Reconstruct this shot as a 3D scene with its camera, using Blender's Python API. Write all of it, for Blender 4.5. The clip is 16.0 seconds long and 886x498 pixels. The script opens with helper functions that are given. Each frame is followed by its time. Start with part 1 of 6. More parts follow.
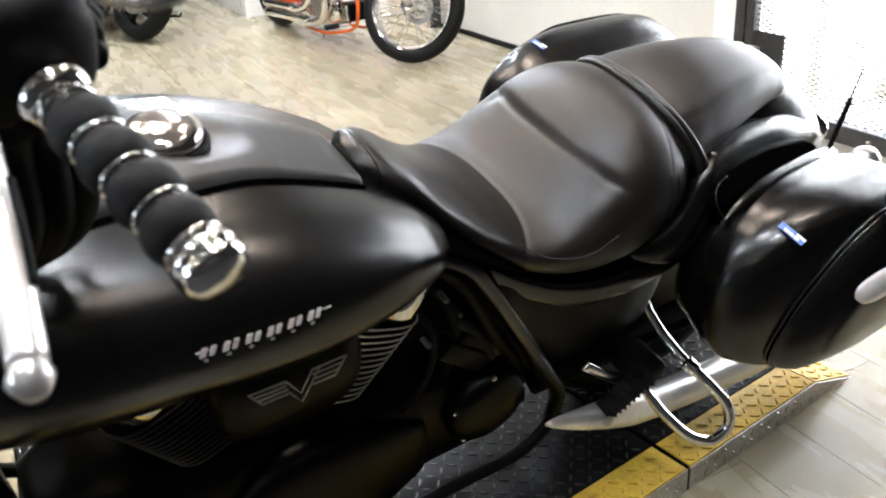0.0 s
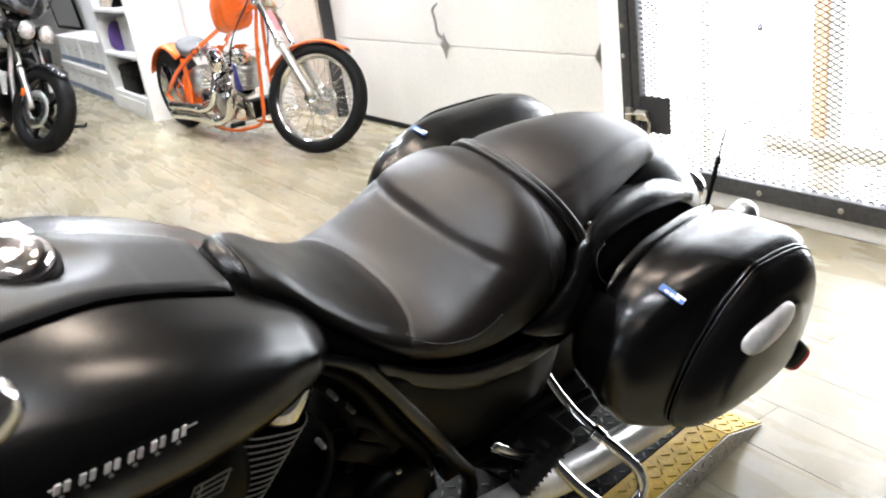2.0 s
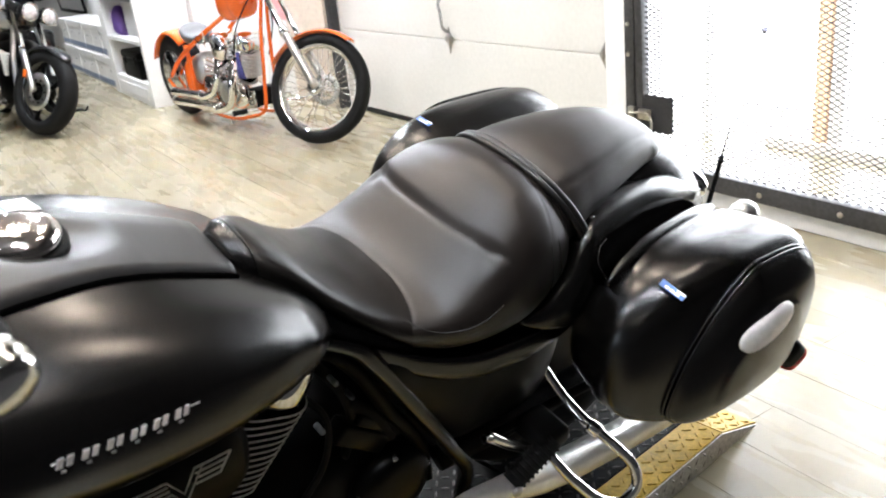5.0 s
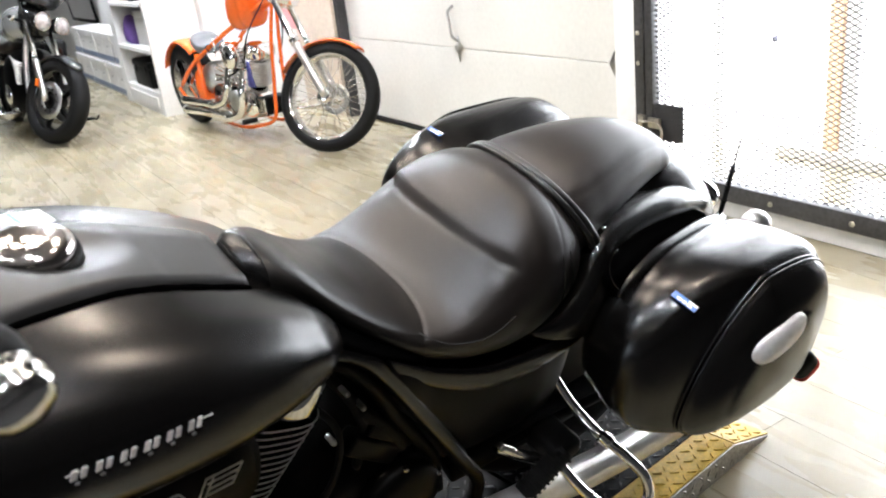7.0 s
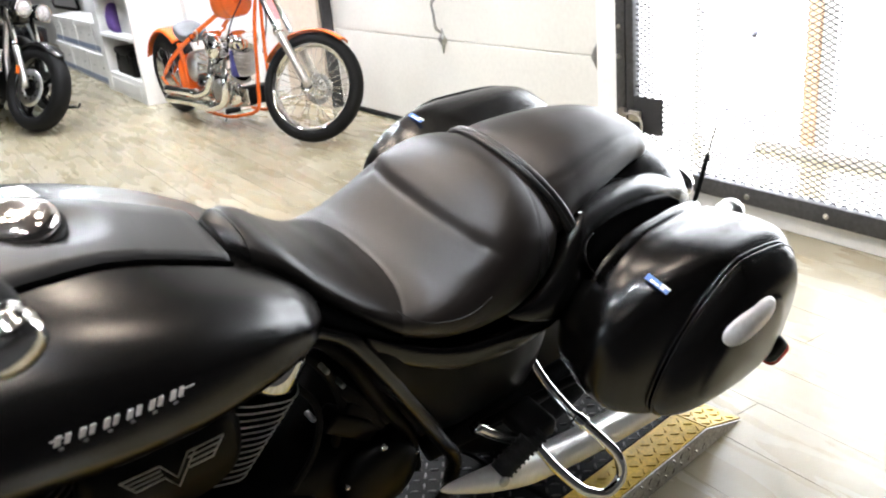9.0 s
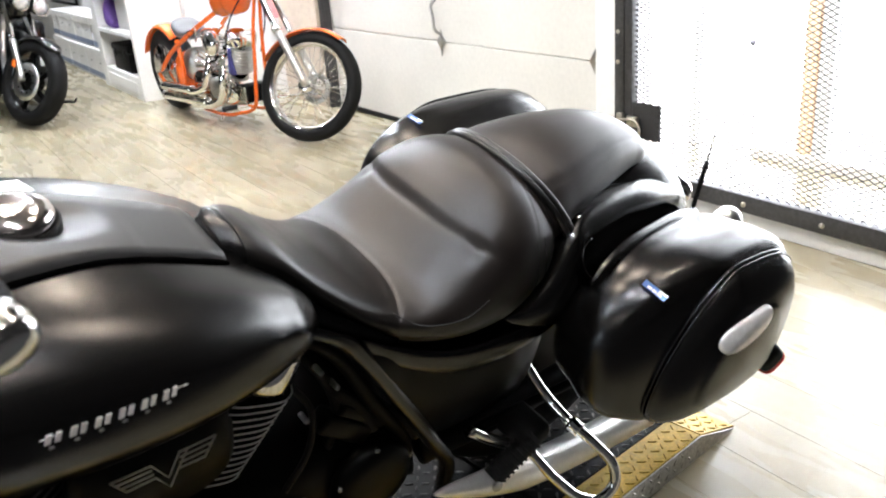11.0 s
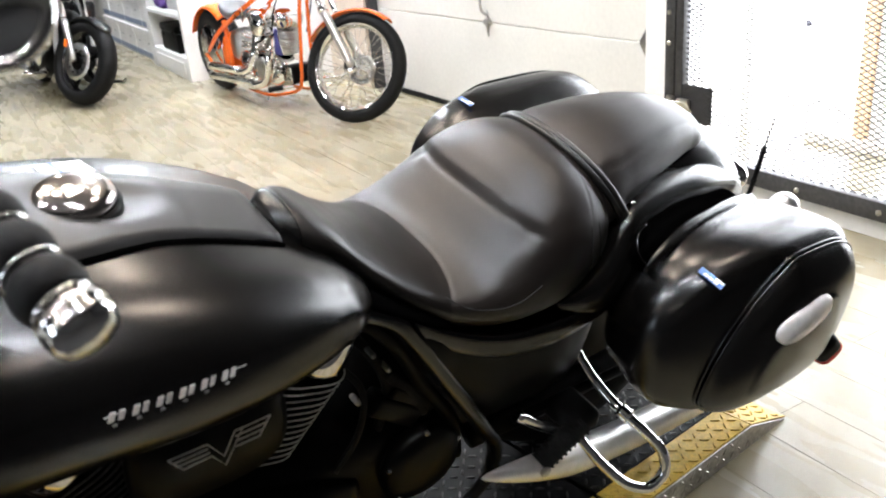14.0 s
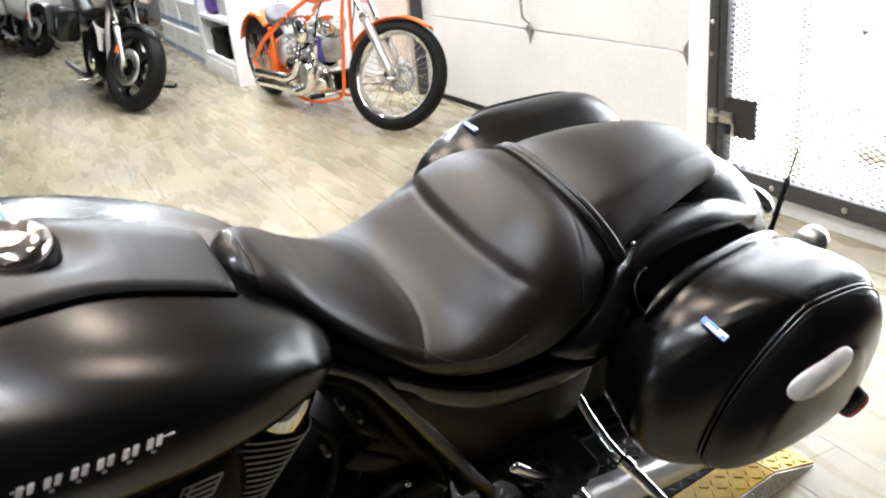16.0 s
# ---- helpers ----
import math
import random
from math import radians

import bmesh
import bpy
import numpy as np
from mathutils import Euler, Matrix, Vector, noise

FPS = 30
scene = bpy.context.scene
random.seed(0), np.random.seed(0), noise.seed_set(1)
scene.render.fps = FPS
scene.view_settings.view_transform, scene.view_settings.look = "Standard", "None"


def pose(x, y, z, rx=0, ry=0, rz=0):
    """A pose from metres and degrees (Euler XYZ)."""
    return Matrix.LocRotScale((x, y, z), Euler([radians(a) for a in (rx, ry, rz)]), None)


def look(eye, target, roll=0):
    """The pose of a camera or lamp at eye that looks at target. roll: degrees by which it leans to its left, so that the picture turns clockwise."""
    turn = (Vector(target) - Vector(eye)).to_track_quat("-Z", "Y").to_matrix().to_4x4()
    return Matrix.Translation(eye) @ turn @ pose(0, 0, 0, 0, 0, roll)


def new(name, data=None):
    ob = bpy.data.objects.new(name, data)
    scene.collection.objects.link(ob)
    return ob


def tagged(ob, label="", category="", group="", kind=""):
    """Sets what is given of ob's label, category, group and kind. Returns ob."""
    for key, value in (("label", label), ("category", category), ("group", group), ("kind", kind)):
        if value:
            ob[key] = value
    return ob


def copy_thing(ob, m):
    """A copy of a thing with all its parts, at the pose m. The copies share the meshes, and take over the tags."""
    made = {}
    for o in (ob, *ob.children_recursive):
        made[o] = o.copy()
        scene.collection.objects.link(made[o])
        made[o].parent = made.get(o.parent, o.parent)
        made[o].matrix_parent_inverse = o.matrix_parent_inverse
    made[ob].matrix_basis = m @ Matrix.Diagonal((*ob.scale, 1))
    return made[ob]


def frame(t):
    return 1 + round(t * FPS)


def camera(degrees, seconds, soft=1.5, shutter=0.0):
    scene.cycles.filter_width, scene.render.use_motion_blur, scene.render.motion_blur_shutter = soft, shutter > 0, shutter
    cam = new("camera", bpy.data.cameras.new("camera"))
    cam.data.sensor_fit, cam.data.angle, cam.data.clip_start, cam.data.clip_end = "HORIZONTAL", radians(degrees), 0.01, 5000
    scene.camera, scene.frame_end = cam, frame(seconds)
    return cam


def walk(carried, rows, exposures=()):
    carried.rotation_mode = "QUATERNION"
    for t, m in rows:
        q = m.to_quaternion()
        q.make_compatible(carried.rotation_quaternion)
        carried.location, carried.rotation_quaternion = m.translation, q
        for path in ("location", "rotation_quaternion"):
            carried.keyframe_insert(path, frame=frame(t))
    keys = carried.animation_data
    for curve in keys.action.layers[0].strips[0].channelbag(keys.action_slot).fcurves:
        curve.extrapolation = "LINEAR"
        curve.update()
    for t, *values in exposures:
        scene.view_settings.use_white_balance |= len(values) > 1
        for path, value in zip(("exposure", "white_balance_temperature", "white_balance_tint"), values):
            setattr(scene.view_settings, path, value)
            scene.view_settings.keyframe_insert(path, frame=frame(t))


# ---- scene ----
cam = camera(56.0, 16.0, soft=2.0)
cam.data.dof.use_dof, cam.data.dof.focus_distance, cam.data.dof.aperture_fstop = True, 2.0, 8.0
# seconds, x, y, z, heading, pitch, roll
PATH = [
    (0.0, -0.029, -0.064, 1.261, 64.82, -26.09, -4.60),
    (0.5, -0.021, -0.034, 1.285, 59.91, -22.78, -5.34),
    (1.0, -0.009, 0.006, 1.282, 56.65, -22.48, -5.72),
    (1.5, -0.007, 0.032, 1.276, 57.34, -21.57, -8.74),
    (2.0, 0.002, 0.016, 1.266, 59.38, -21.22, -8.11),
    (2.5, 0.003, 0.010, 1.267, 56.20, -21.63, -6.21),
    (3.0, 0.006, 0.006, 1.265, 56.39, -21.01, -5.60),
    (3.5, 0.003, 0.005, 1.264, 57.07, -21.27, -5.66),
    (6.0, 0.004, 0.001, 1.253, 60.75, -22.87, -7.56),
    (6.5, -0.005, 0.008, 1.248, 61.06, -25.17, -8.55),
    (7.0, 0.000, 0.000, 1.267, 59.77, -21.00, -6.59),
    (7.5, 0.008, -0.011, 1.270, 58.26, -20.73, -5.10),
    (8.0, 0.021, -0.011, 1.267, 57.77, -21.23, -5.95),
    (8.5, 0.031, -0.013, 1.258, 58.33, -21.48, -6.02),
    (11.0, 0.021, -0.013, 1.255, 58.13, -21.41, -4.49),
    (11.5, 0.012, -0.000, 1.252, 57.63, -21.78, -4.76),
    (12.0, 0.004, -0.006, 1.258, 57.93, -21.66, -5.05),
    (12.5, 0.015, -0.014, 1.257, 57.60, -21.43, -4.88),
    (13.0, 0.022, -0.013, 1.256, 57.62, -21.68, -5.40),
    (13.5, 0.008, -0.023, 1.257, 60.25, -22.08, -5.21),
    (14.0, 0.002, -0.026, 1.257, 61.17, -22.45, -4.87),
    (14.5, 0.007, -0.012, 1.266, 59.52, -20.86, -6.66),
    (15.0, -0.004, -0.035, 1.271, 58.53, -20.53, -5.62),
    (15.5, -0.002, -0.056, 1.285, 59.06, -21.82, -8.88),
    (16.0, -0.026, 0.132, 1.278, 65.47, -22.10, -5.63),
]
walk(cam, [(t, pose(x, y, z, 90 + pitch, 0, yaw) @ pose(0, 0, 0, 0, 0, roll)) for t, x, y, z, yaw, pitch, roll in PATH],
     [(0.0, -0.08, 6100, 10), (16.0, -0.08, 6100, 10)])

# ---- light ----
scene.view_settings.exposure = 0.0
world = bpy.data.worlds.new("world")
scene.world = world
world.use_nodes = True
wn = world.node_tree
sky = wn.nodes.new("ShaderNodeTexSky")
sky.sky_type, sky.sun_disc = "NISHITA", False
sky.sun_elevation, sky.sun_rotation = radians(40), radians(20)
wn.nodes["Background"].inputs["Strength"].default_value = 0.15
wn.links.new(sky.outputs["Color"], wn.nodes["Background"].inputs["Color"])


def area(name, place, target, size, size_y, power, colour=(1, 1, 1)):
    lamp = bpy.data.lights.new(name, "AREA")
    lamp.shape, lamp.size, lamp.size_y, lamp.energy, lamp.color = "RECTANGLE", size, size_y, power, colour
    ob = new(name, lamp)
    ob.matrix_world = look(place, target)
    return ob


# daylight that enters by the glazed opening behind the steel grille
area("daylight_gate", (-1.8, 4.2, 1.4), (-1.6, 0.0, 0.7), 1.7, 2.2, 1.5, (1.0, 0.98, 0.95))
# added fill lamp that brightens the near side of the glazed door
area("glazed_door_fill", (-0.95, 3.0, 2.3), (-1.0, 3.7, 0.4), 3.2, 0.2, 42, (1.0, 1.0, 1.0))

# ---- builders ----
def part(name, bm, material, parent=None, label="", smooth=True):
    """Links a bmesh as one mesh object, under its thing if there is one."""
    me = bpy.data.meshes.new(name)
    bmesh.ops.recalc_face_normals(bm, faces=bm.faces)
    bm.to_mesh(me)
    bm.free()
    me.materials.append(material)
    if smooth:
        me.shade_smooth()
    ob = new(name, me)
    if parent is not None:
        ob.parent = parent
    if label:
        tagged(ob, label)
    return ob


def thing(name, m, label, category, group="", kind=""):
    ob = new(name)
    ob.matrix_world = m
    ob.empty_display_size = 0.1
    return tagged(ob, label, category, group, kind)


def alone(ob, label, category, group="", kind=""):
    return tagged(ob, label, category, group, kind)


def spline(rows, n):
    """n + 1 rows that glide through the given ones (Catmull-Rom, by the first column)."""
    rows = np.array(rows, float)
    x = rows[:, 0]
    slope = np.gradient(rows, x, axis=0)
    out = []
    for v in np.linspace(x[0], x[-1], n + 1):
        i = min(max(np.searchsorted(x, v) - 1, 0), len(x) - 2)
        h = x[i + 1] - x[i]
        s = (v - x[i]) / h
        out.append((2 * s**3 - 3 * s**2 + 1) * rows[i] + (s**3 - 2 * s**2 + s) * h * slope[i] + (3 * s**2 - 2 * s**3) * rows[i + 1] + (s**3 - s**2) * h * slope[i + 1])
    return np.array(out)


def smooth_path(points, n):
    """Points along a curve through the given points, by their length."""
    p = np.array(points, float)
    d = np.concatenate([[0], np.cumsum(np.linalg.norm(np.diff(p, axis=0), axis=1))])
    return spline(np.column_stack([d, p]), n)[:, 1:]


def skin(bm, rings, closed=True, cap=True):
    """Faces between rings of points; returns the rings' vertices."""
    made = [[bm.verts.new(p) for p in ring] for ring in rings]
    n = len(made[0])
    for a, b in zip(made, made[1:]):
        for i in range(n if closed else n - 1):
            bm.faces.new((a[i], a[(i + 1) % n], b[(i + 1) % n], b[i]))
    if cap and closed:
        bm.faces.new(made[0][::-1])
        bm.faces.new(made[-1])
    return made


def power(v, e):
    return math.copysign(abs(v) ** e, v)


def body(rows, n=44, m=48, axis="x", cut=None, lift=None):
    """A rounded body. Rows along the axis: place, centre across, half width, top, widest height, bottom, roundness above, roundness below."""
    bm = bmesh.new()
    rings = []
    for s, c, a, zt, zm, zb, et, eb in spline(rows, n):
        ring = []
        for k in range(m):
            t = 2 * math.pi * k / m
            co, si = math.cos(t), math.sin(t)
            e = et if si > 0 else eb
            w = c + max(a, 0.001) * power(co, 2 / e)
            z = zm + ((zt - zm) if si > 0 else (zm - zb)) * power(si, 2 / e)
            if lift is not None:
                z += lift(s, w - c, si)
            ring.append((s, w, z) if axis == "x" else (w, s, z))
        rings.append(ring)
    skin(bm, rings)
    return bm


def tube(points, radius, n=24, m=12, bm=None, close=False, taper=None):
    """A round bar bent through the points."""
    bm = bm or bmesh.new()
    p = smooth_path(points, n) if n else np.array(points, float)
    if close:
        p = p[:-1]
    rings = []
    up = Vector((0.13, 0.2, 0.97))
    for i in range(len(p)):
        a, b = (p[i - 1] if i or close else p[i]), (p[(i + 1) % len(p)] if i + 1 < len(p) or close else p[i])
        way = Vector(b - a).normalized()
        side = way.cross(up)
        if side.length < 1e-3:
            side = way.cross(Vector((1, 0, 0)))
        side.normalize()
        other = side.cross(way)
        up = other
        r = radius if taper is None else radius * taper(i / max(len(p) - 1, 1))
        rings.append([Vector(p[i]) + r * (math.cos(2 * math.pi * k / m) * side + math.sin(2 * math.pi * k / m) * other) for k in range(m)])
    if close:
        rings.append(rings[0])
        made = [[bm.verts.new(q) for q in ring] for ring in rings[:-1]]
        for i in range(len(made)):
            a, b = made[i], made[(i + 1) % len(made)]
            for k in range(m):
                bm.faces.new((a[k], a[(k + 1) % m], b[(k + 1) % m], b[k]))
    else:
        skin(bm, rings)
    return bm


def lathe(profile, m=36, axis="z", bm=None, at=(0, 0, 0), close=False):
    """Turns rows of (radius, height) round an axis."""
    bm = bm or bmesh.new()
    rings = []
    for r, h in profile:
        ring = []
        for k in range(m):
            c, s = max(r, 1e-4) * math.cos(2 * math.pi * k / m), max(r, 1e-4) * math.sin(2 * math.pi * k / m)
            q = {"z": (c, s, h), "y": (s, h, c), "x": (h, c, s)}[axis]
            ring.append(Vector(q) + Vector(at))
        rings.append(ring)
    if close:
        rings.append(rings[0])
        made = [[bm.verts.new(q) for q in ring] for ring in rings[:-1]]
        for i in range(len(made)):
            a, b = made[i], made[(i + 1) % len(made)]
            for k in range(m):
                bm.faces.new((a[k], a[(k + 1) % m], b[(k + 1) % m], b[k]))
    else:
        skin(bm, rings)
    return bm


def turned(bm, m):
    bmesh.ops.transform(bm, matrix=m, verts=bm.verts)
    return bm


def block(lo, hi, bevel=0.004, bm=None, steps=2):
    """A box between two corners with rounded edges."""
    bm2 = bmesh.new()
    bmesh.ops.create_cube(bm2, size=1)
    lo, hi = Vector(lo), Vector(hi)
    for v in bm2.verts:
        v.co = Vector(((v.co[i] + 0.5) * (hi[i] - lo[i]) + lo[i]) for i in range(3))
    if bevel:
        bmesh.ops.bevel(bm2, geom=bm2.edges[:], offset=bevel, segments=steps, affect="EDGES", profile=0.5)
    if bm is None:
        return bm2
    return joined(bm, bm2)


def joined(bm, other):
    """Adds the second bmesh to the first."""
    table = {v: bm.verts.new(v.co) for v in other.verts}
    for f in other.faces:
        bm.faces.new([table[v] for v in f.verts])
    other.free()
    return bm


def plate(outline, depth, bevel=0.003, axis="y", at=0.0):
    """A flat piece cut to an outline of (u, v), so deep along the axis."""
    bm = bmesh.new()
    def place(u, v, d):
        return {"y": (u, at + d, v), "x": (at + d, u, v), "z": (u, v, at + d)}[axis]
    front = [bm.verts.new(place(u, v, 0)) for u, v in outline]
    back = [bm.verts.new(place(u, v, depth)) for u, v in outline]
    bm.faces.new(front)
    bm.faces.new(back[::-1])
    n = len(outline)
    for i in range(n):
        bm.faces.new((front[i], back[i], back[(i + 1) % n], front[(i + 1) % n]))
    if bevel:
        bmesh.ops.bevel(bm, geom=bm.edges[:], offset=bevel, segments=2, affect="EDGES", profile=0.5)
    return bm

# ---- materials ----
def material(name, colour, rough=0.5, metal=0.0, grain=0.0, grain_size=40.0, stain=0.0, stain_size=3.0, bump=0.0, bump_size=200.0, coat=0.0, spec=0.5, rough_var=0.0):
    """A surface with fine grain, larger stains, uneven gloss and relief, all in metres of the object's own space."""
    mat = bpy.data.materials.new(name)
    mat.use_nodes = True
    nt = mat.node_tree
    b = nt.nodes["Principled BSDF"]
    b.inputs["Base Color"].default_value = (*colour, 1)
    b.inputs["Roughness"].default_value, b.inputs["Metallic"].default_value = rough, metal
    b.inputs["Coat Weight"].default_value, b.inputs["Specular IOR Level"].default_value = coat, spec
    b.inputs["Coat Roughness"].default_value = 0.1
    co = nt.nodes.new("ShaderNodeTexCoord")

    def noise_of(size, detail=4):
        t = nt.nodes.new("ShaderNodeTexNoise")
        t.inputs["Scale"].default_value, t.inputs["Detail"].default_value = size, detail
        nt.links.new(co.outputs["Object"], t.inputs["Vector"])
        return t

    last = None
    for amount, size in ((grain, grain_size), (stain, stain_size)):
        if amount:
            t = noise_of(size)
            r = nt.nodes.new("ShaderNodeMapRange")
            r.inputs["From Min"].default_value, r.inputs["From Max"].default_value = 0.3, 0.7
            r.inputs["To Min"].default_value, r.inputs["To Max"].default_value = 1 - amount, 1 + amount
            nt.links.new(t.outputs["Fac"], r.inputs["Value"])
            mix = nt.nodes.new("ShaderNodeVectorMath")
            mix.operation = "SCALE"
            if last is None:
                mix.inputs[0].default_value = colour
            else:
                nt.links.new(last, mix.inputs[0])
            nt.links.new(r.outputs["Result"], mix.inputs["Scale"])
            last = mix.outputs["Vector"]
    if last is not None:
        nt.links.new(last, b.inputs["Base Color"])
    if rough_var:
        t = noise_of(stain_size * 2)
        r = nt.nodes.new("ShaderNodeMapRange")
        r.inputs["From Min"].default_value, r.inputs["From Max"].default_value = 0.3, 0.7
        r.inputs["To Min"].default_value, r.inputs["To Max"].default_value = rough - rough_var, rough + rough_var
        nt.links.new(t.outputs["Fac"], r.inputs["Value"])
        nt.links.new(r.outputs["Result"], b.inputs["Roughness"])
    if bump:
        t = noise_of(bump_size, 3)
        bu = nt.nodes.new("ShaderNodeBump")
        bu.inputs["Strength"].default_value, bu.inputs["Distance"].default_value = bump, 0.002
        nt.links.new(t.outputs["Fac"], bu.inputs["Height"])
        nt.links.new(bu.outputs["Normal"], b.inputs["Normal"])
    return mat


def glow(name, colour, strength):
    mat = bpy.data.materials.new(name)
    mat.use_nodes = True
    nt = mat.node_tree
    nt.nodes.remove(nt.nodes["Principled BSDF"])
    e = nt.nodes.new("ShaderNodeEmission")
    e.inputs["Color"].default_value, e.inputs["Strength"].default_value = (*colour, 1), strength
    nt.links.new(e.outputs["Emission"], nt.nodes["Material Output"].inputs["Surface"])
    return mat


SATIN = material("satin_black_paint", (0.0014, 0.0012, 0.001), 0.26, 0.0, 0.25, 900, 0.1, 4, spec=0.55)
CONSOLE = material("satin_dark_grey_paint", (0.011, 0.0105, 0.010), 0.42, 0.0, 0.15, 700, 0.1, 5, 0.02, 1200, spec=0.5)
LEATHER = material("black_leather", (0.0115, 0.0088, 0.0074), 0.42, 0.0, 0.25, 500, 0.2, 6, 0.12, 700, spec=0.46, rough_var=0.04)
PIPING = material("black_leather_piping", (0.008, 0.0075, 0.007), 0.34, 0.0, 0.2, 500, 0.1, 8, 0.1, 700)
THREAD = material("dark_thread", (0.02, 0.02, 0.02), 0.8)
CHROME = material("chrome", (0.86, 0.85, 0.83), 0.07, 1.0, rough_var=0.02, stain_size=15)
STEEL = material("brushed_steel", (0.5, 0.5, 0.49), 0.32, 1.0, 0.2, 120, bump=0.05)
BLACK = material("matt_black_metal", (0.0015, 0.0015, 0.0015), 0.5, 0.0, 0.3, 80, 0.2, 8, 0.1, 300, spec=0.1)
ENGINE = material("black_engine_paint", (0.0012, 0.0012, 0.0012), 0.34, 0.0, 0.3, 150, 0.2, 12, 0.1, 400, spec=0.1)
RUBBER = material("black_rubber", (0.006, 0.006, 0.006), 0.62, 0.0, 0.3, 90, 0.25, 9, 0.3, 160, spec=0.16)
SHINE = material("gloss_black", (0.01, 0.01, 0.01), 0.12, 0.0)
FIN = material("machined_aluminium", (0.9, 0.89, 0.87), 0.34, 0.2, 0.1, 90)
LETTER = material("pewter_lettering", (0.88, 0.85, 0.8), 0.3, 0.4)
BRIGHT = material("bright_brushed_plate", (0.88, 0.86, 0.84), 0.3, 0.35, 0.06, 90, 0.06, 20, 0.05, 200)
SILVER = material("polished_lever_alloy", (0.92, 0.9, 0.88), 0.3, 0.75, 0.05, 60)
WHITE = material("white_paint", (0.78, 0.77, 0.75), 0.5, 0.0, 0.04, 60, 0.05, 2, 0.05, 120)
LIGHTWALL = material("white_wall_paint", (0.8, 0.79, 0.77), 0.65, 0.0, 0.04, 30, 0.05, 1.2, 0.08, 90)
CREAM = material("cream_door_paint", (0.70, 0.685, 0.64), 0.45, 0.0, 0.04, 40, 0.06, 1.5, 0.06, 60)
BEIGE = material("beige_paint", (0.62, 0.54, 0.44), 0.55, 0.0, 0.08, 40, 0.1, 2, 0.05, 80)
IRON = material("dark_grey_steel", (0.05, 0.05, 0.052), 0.45, 0.3, 0.25, 60, 0.2, 5, 0.1, 120)
WIRE = material("grille_wire", (0.05, 0.05, 0.05), 0.5, 0.3)
ZINC = material("zinc_plated_steel", (0.55, 0.52, 0.45), 0.35, 1.0, 0.2, 80)
ORANGE = material("orange_paint", (0.75, 0.13, 0.015), 0.2, 0.0, 0.05, 50, 0.04, 5, coat=0.6)
WOODTRIM = material("orange_timber", (0.9, 0.6, 0.38), 0.55, 0.0, 0.2, 60, 0.1, 6)
YELLOW = material("yellow_paint", (0.62, 0.42, 0.05), 0.45, 0.1, 0.15, 120, 0.25, 9, 0.1, 200)
# raised lozenges in a brighter metal than the deck plate
TREAD = material("metallic_black_tread", (0.11, 0.11, 0.108), 0.34, 1.0, 0.4, 90, 0.3, 14, 0.1, 200)
DECK = material("black_deck_paint", (0.006, 0.006, 0.0065), 0.45, 0.0, 0.3, 120, 0.25, 9, 0.1, 200, spec=0.12)
ALU = material("bare_aluminium", (0.55, 0.53, 0.5), 0.38, 1.0, 0.25, 100, 0.2, 10, 0.1, 160)
BLUE = material("blue_print", (0.07, 0.17, 0.5), 0.4)
PAPER = material("white_paper", (0.8, 0.8, 0.8), 0.5, 0.0, 0.05, 60)
CARTON = material("white_carton", (0.72, 0.71, 0.69), 0.7, 0.0, 0.06, 40, 0.06, 4)
STRIPE = material("blue_grey_print", (0.2, 0.24, 0.33), 0.6)
REDLENS = material("red_lens", (0.5, 0.02, 0.015), 0.15)
GLASSY = material("clear_lamp_glass", (0.72, 0.73, 0.75), 0.2, 0.5, 0.2, 60, 0.25, 30)
PURPLE = material("purple_cloth", (0.09, 0.04, 0.2), 0.7, 0.0, 0.2, 60)
DUSK = material("dark_blue_cloth", (0.03, 0.03, 0.14), 0.7, 0.0, 0.2, 60)
CEIL = material("ceiling_paint", (0.18, 0.172, 0.164), 0.8, 0.0, 0.05, 20, 0.05, 1)
MIRROR = material("mirror_glass", (0.9, 0.9, 0.9), 0.02, 1.0)
PINK = material("pink_paper", (0.75, 0.35, 0.36), 0.6, 0.0, 0.1, 30)
# for unseen surfaces only, dark so the black motorcycle mirrors little light
DIM_CHARCOAL = material("charcoal_reflection_dimmer", (0.012, 0.012, 0.0125), 0.7, 0.0, 0.1, 30, 0.1, 1.5, 0.05, 90)
WARMLIGHT = glow("warm_spotlight_lens", (1.0, 0.83, 0.66), 142.0)
TUBELIGHT = glow("spotlight_lens", (0.97, 0.98, 1.0), 650.0)
OUTSIDE = glow("bright_daylight", (1.0, 1.0, 1.0), 19.5)


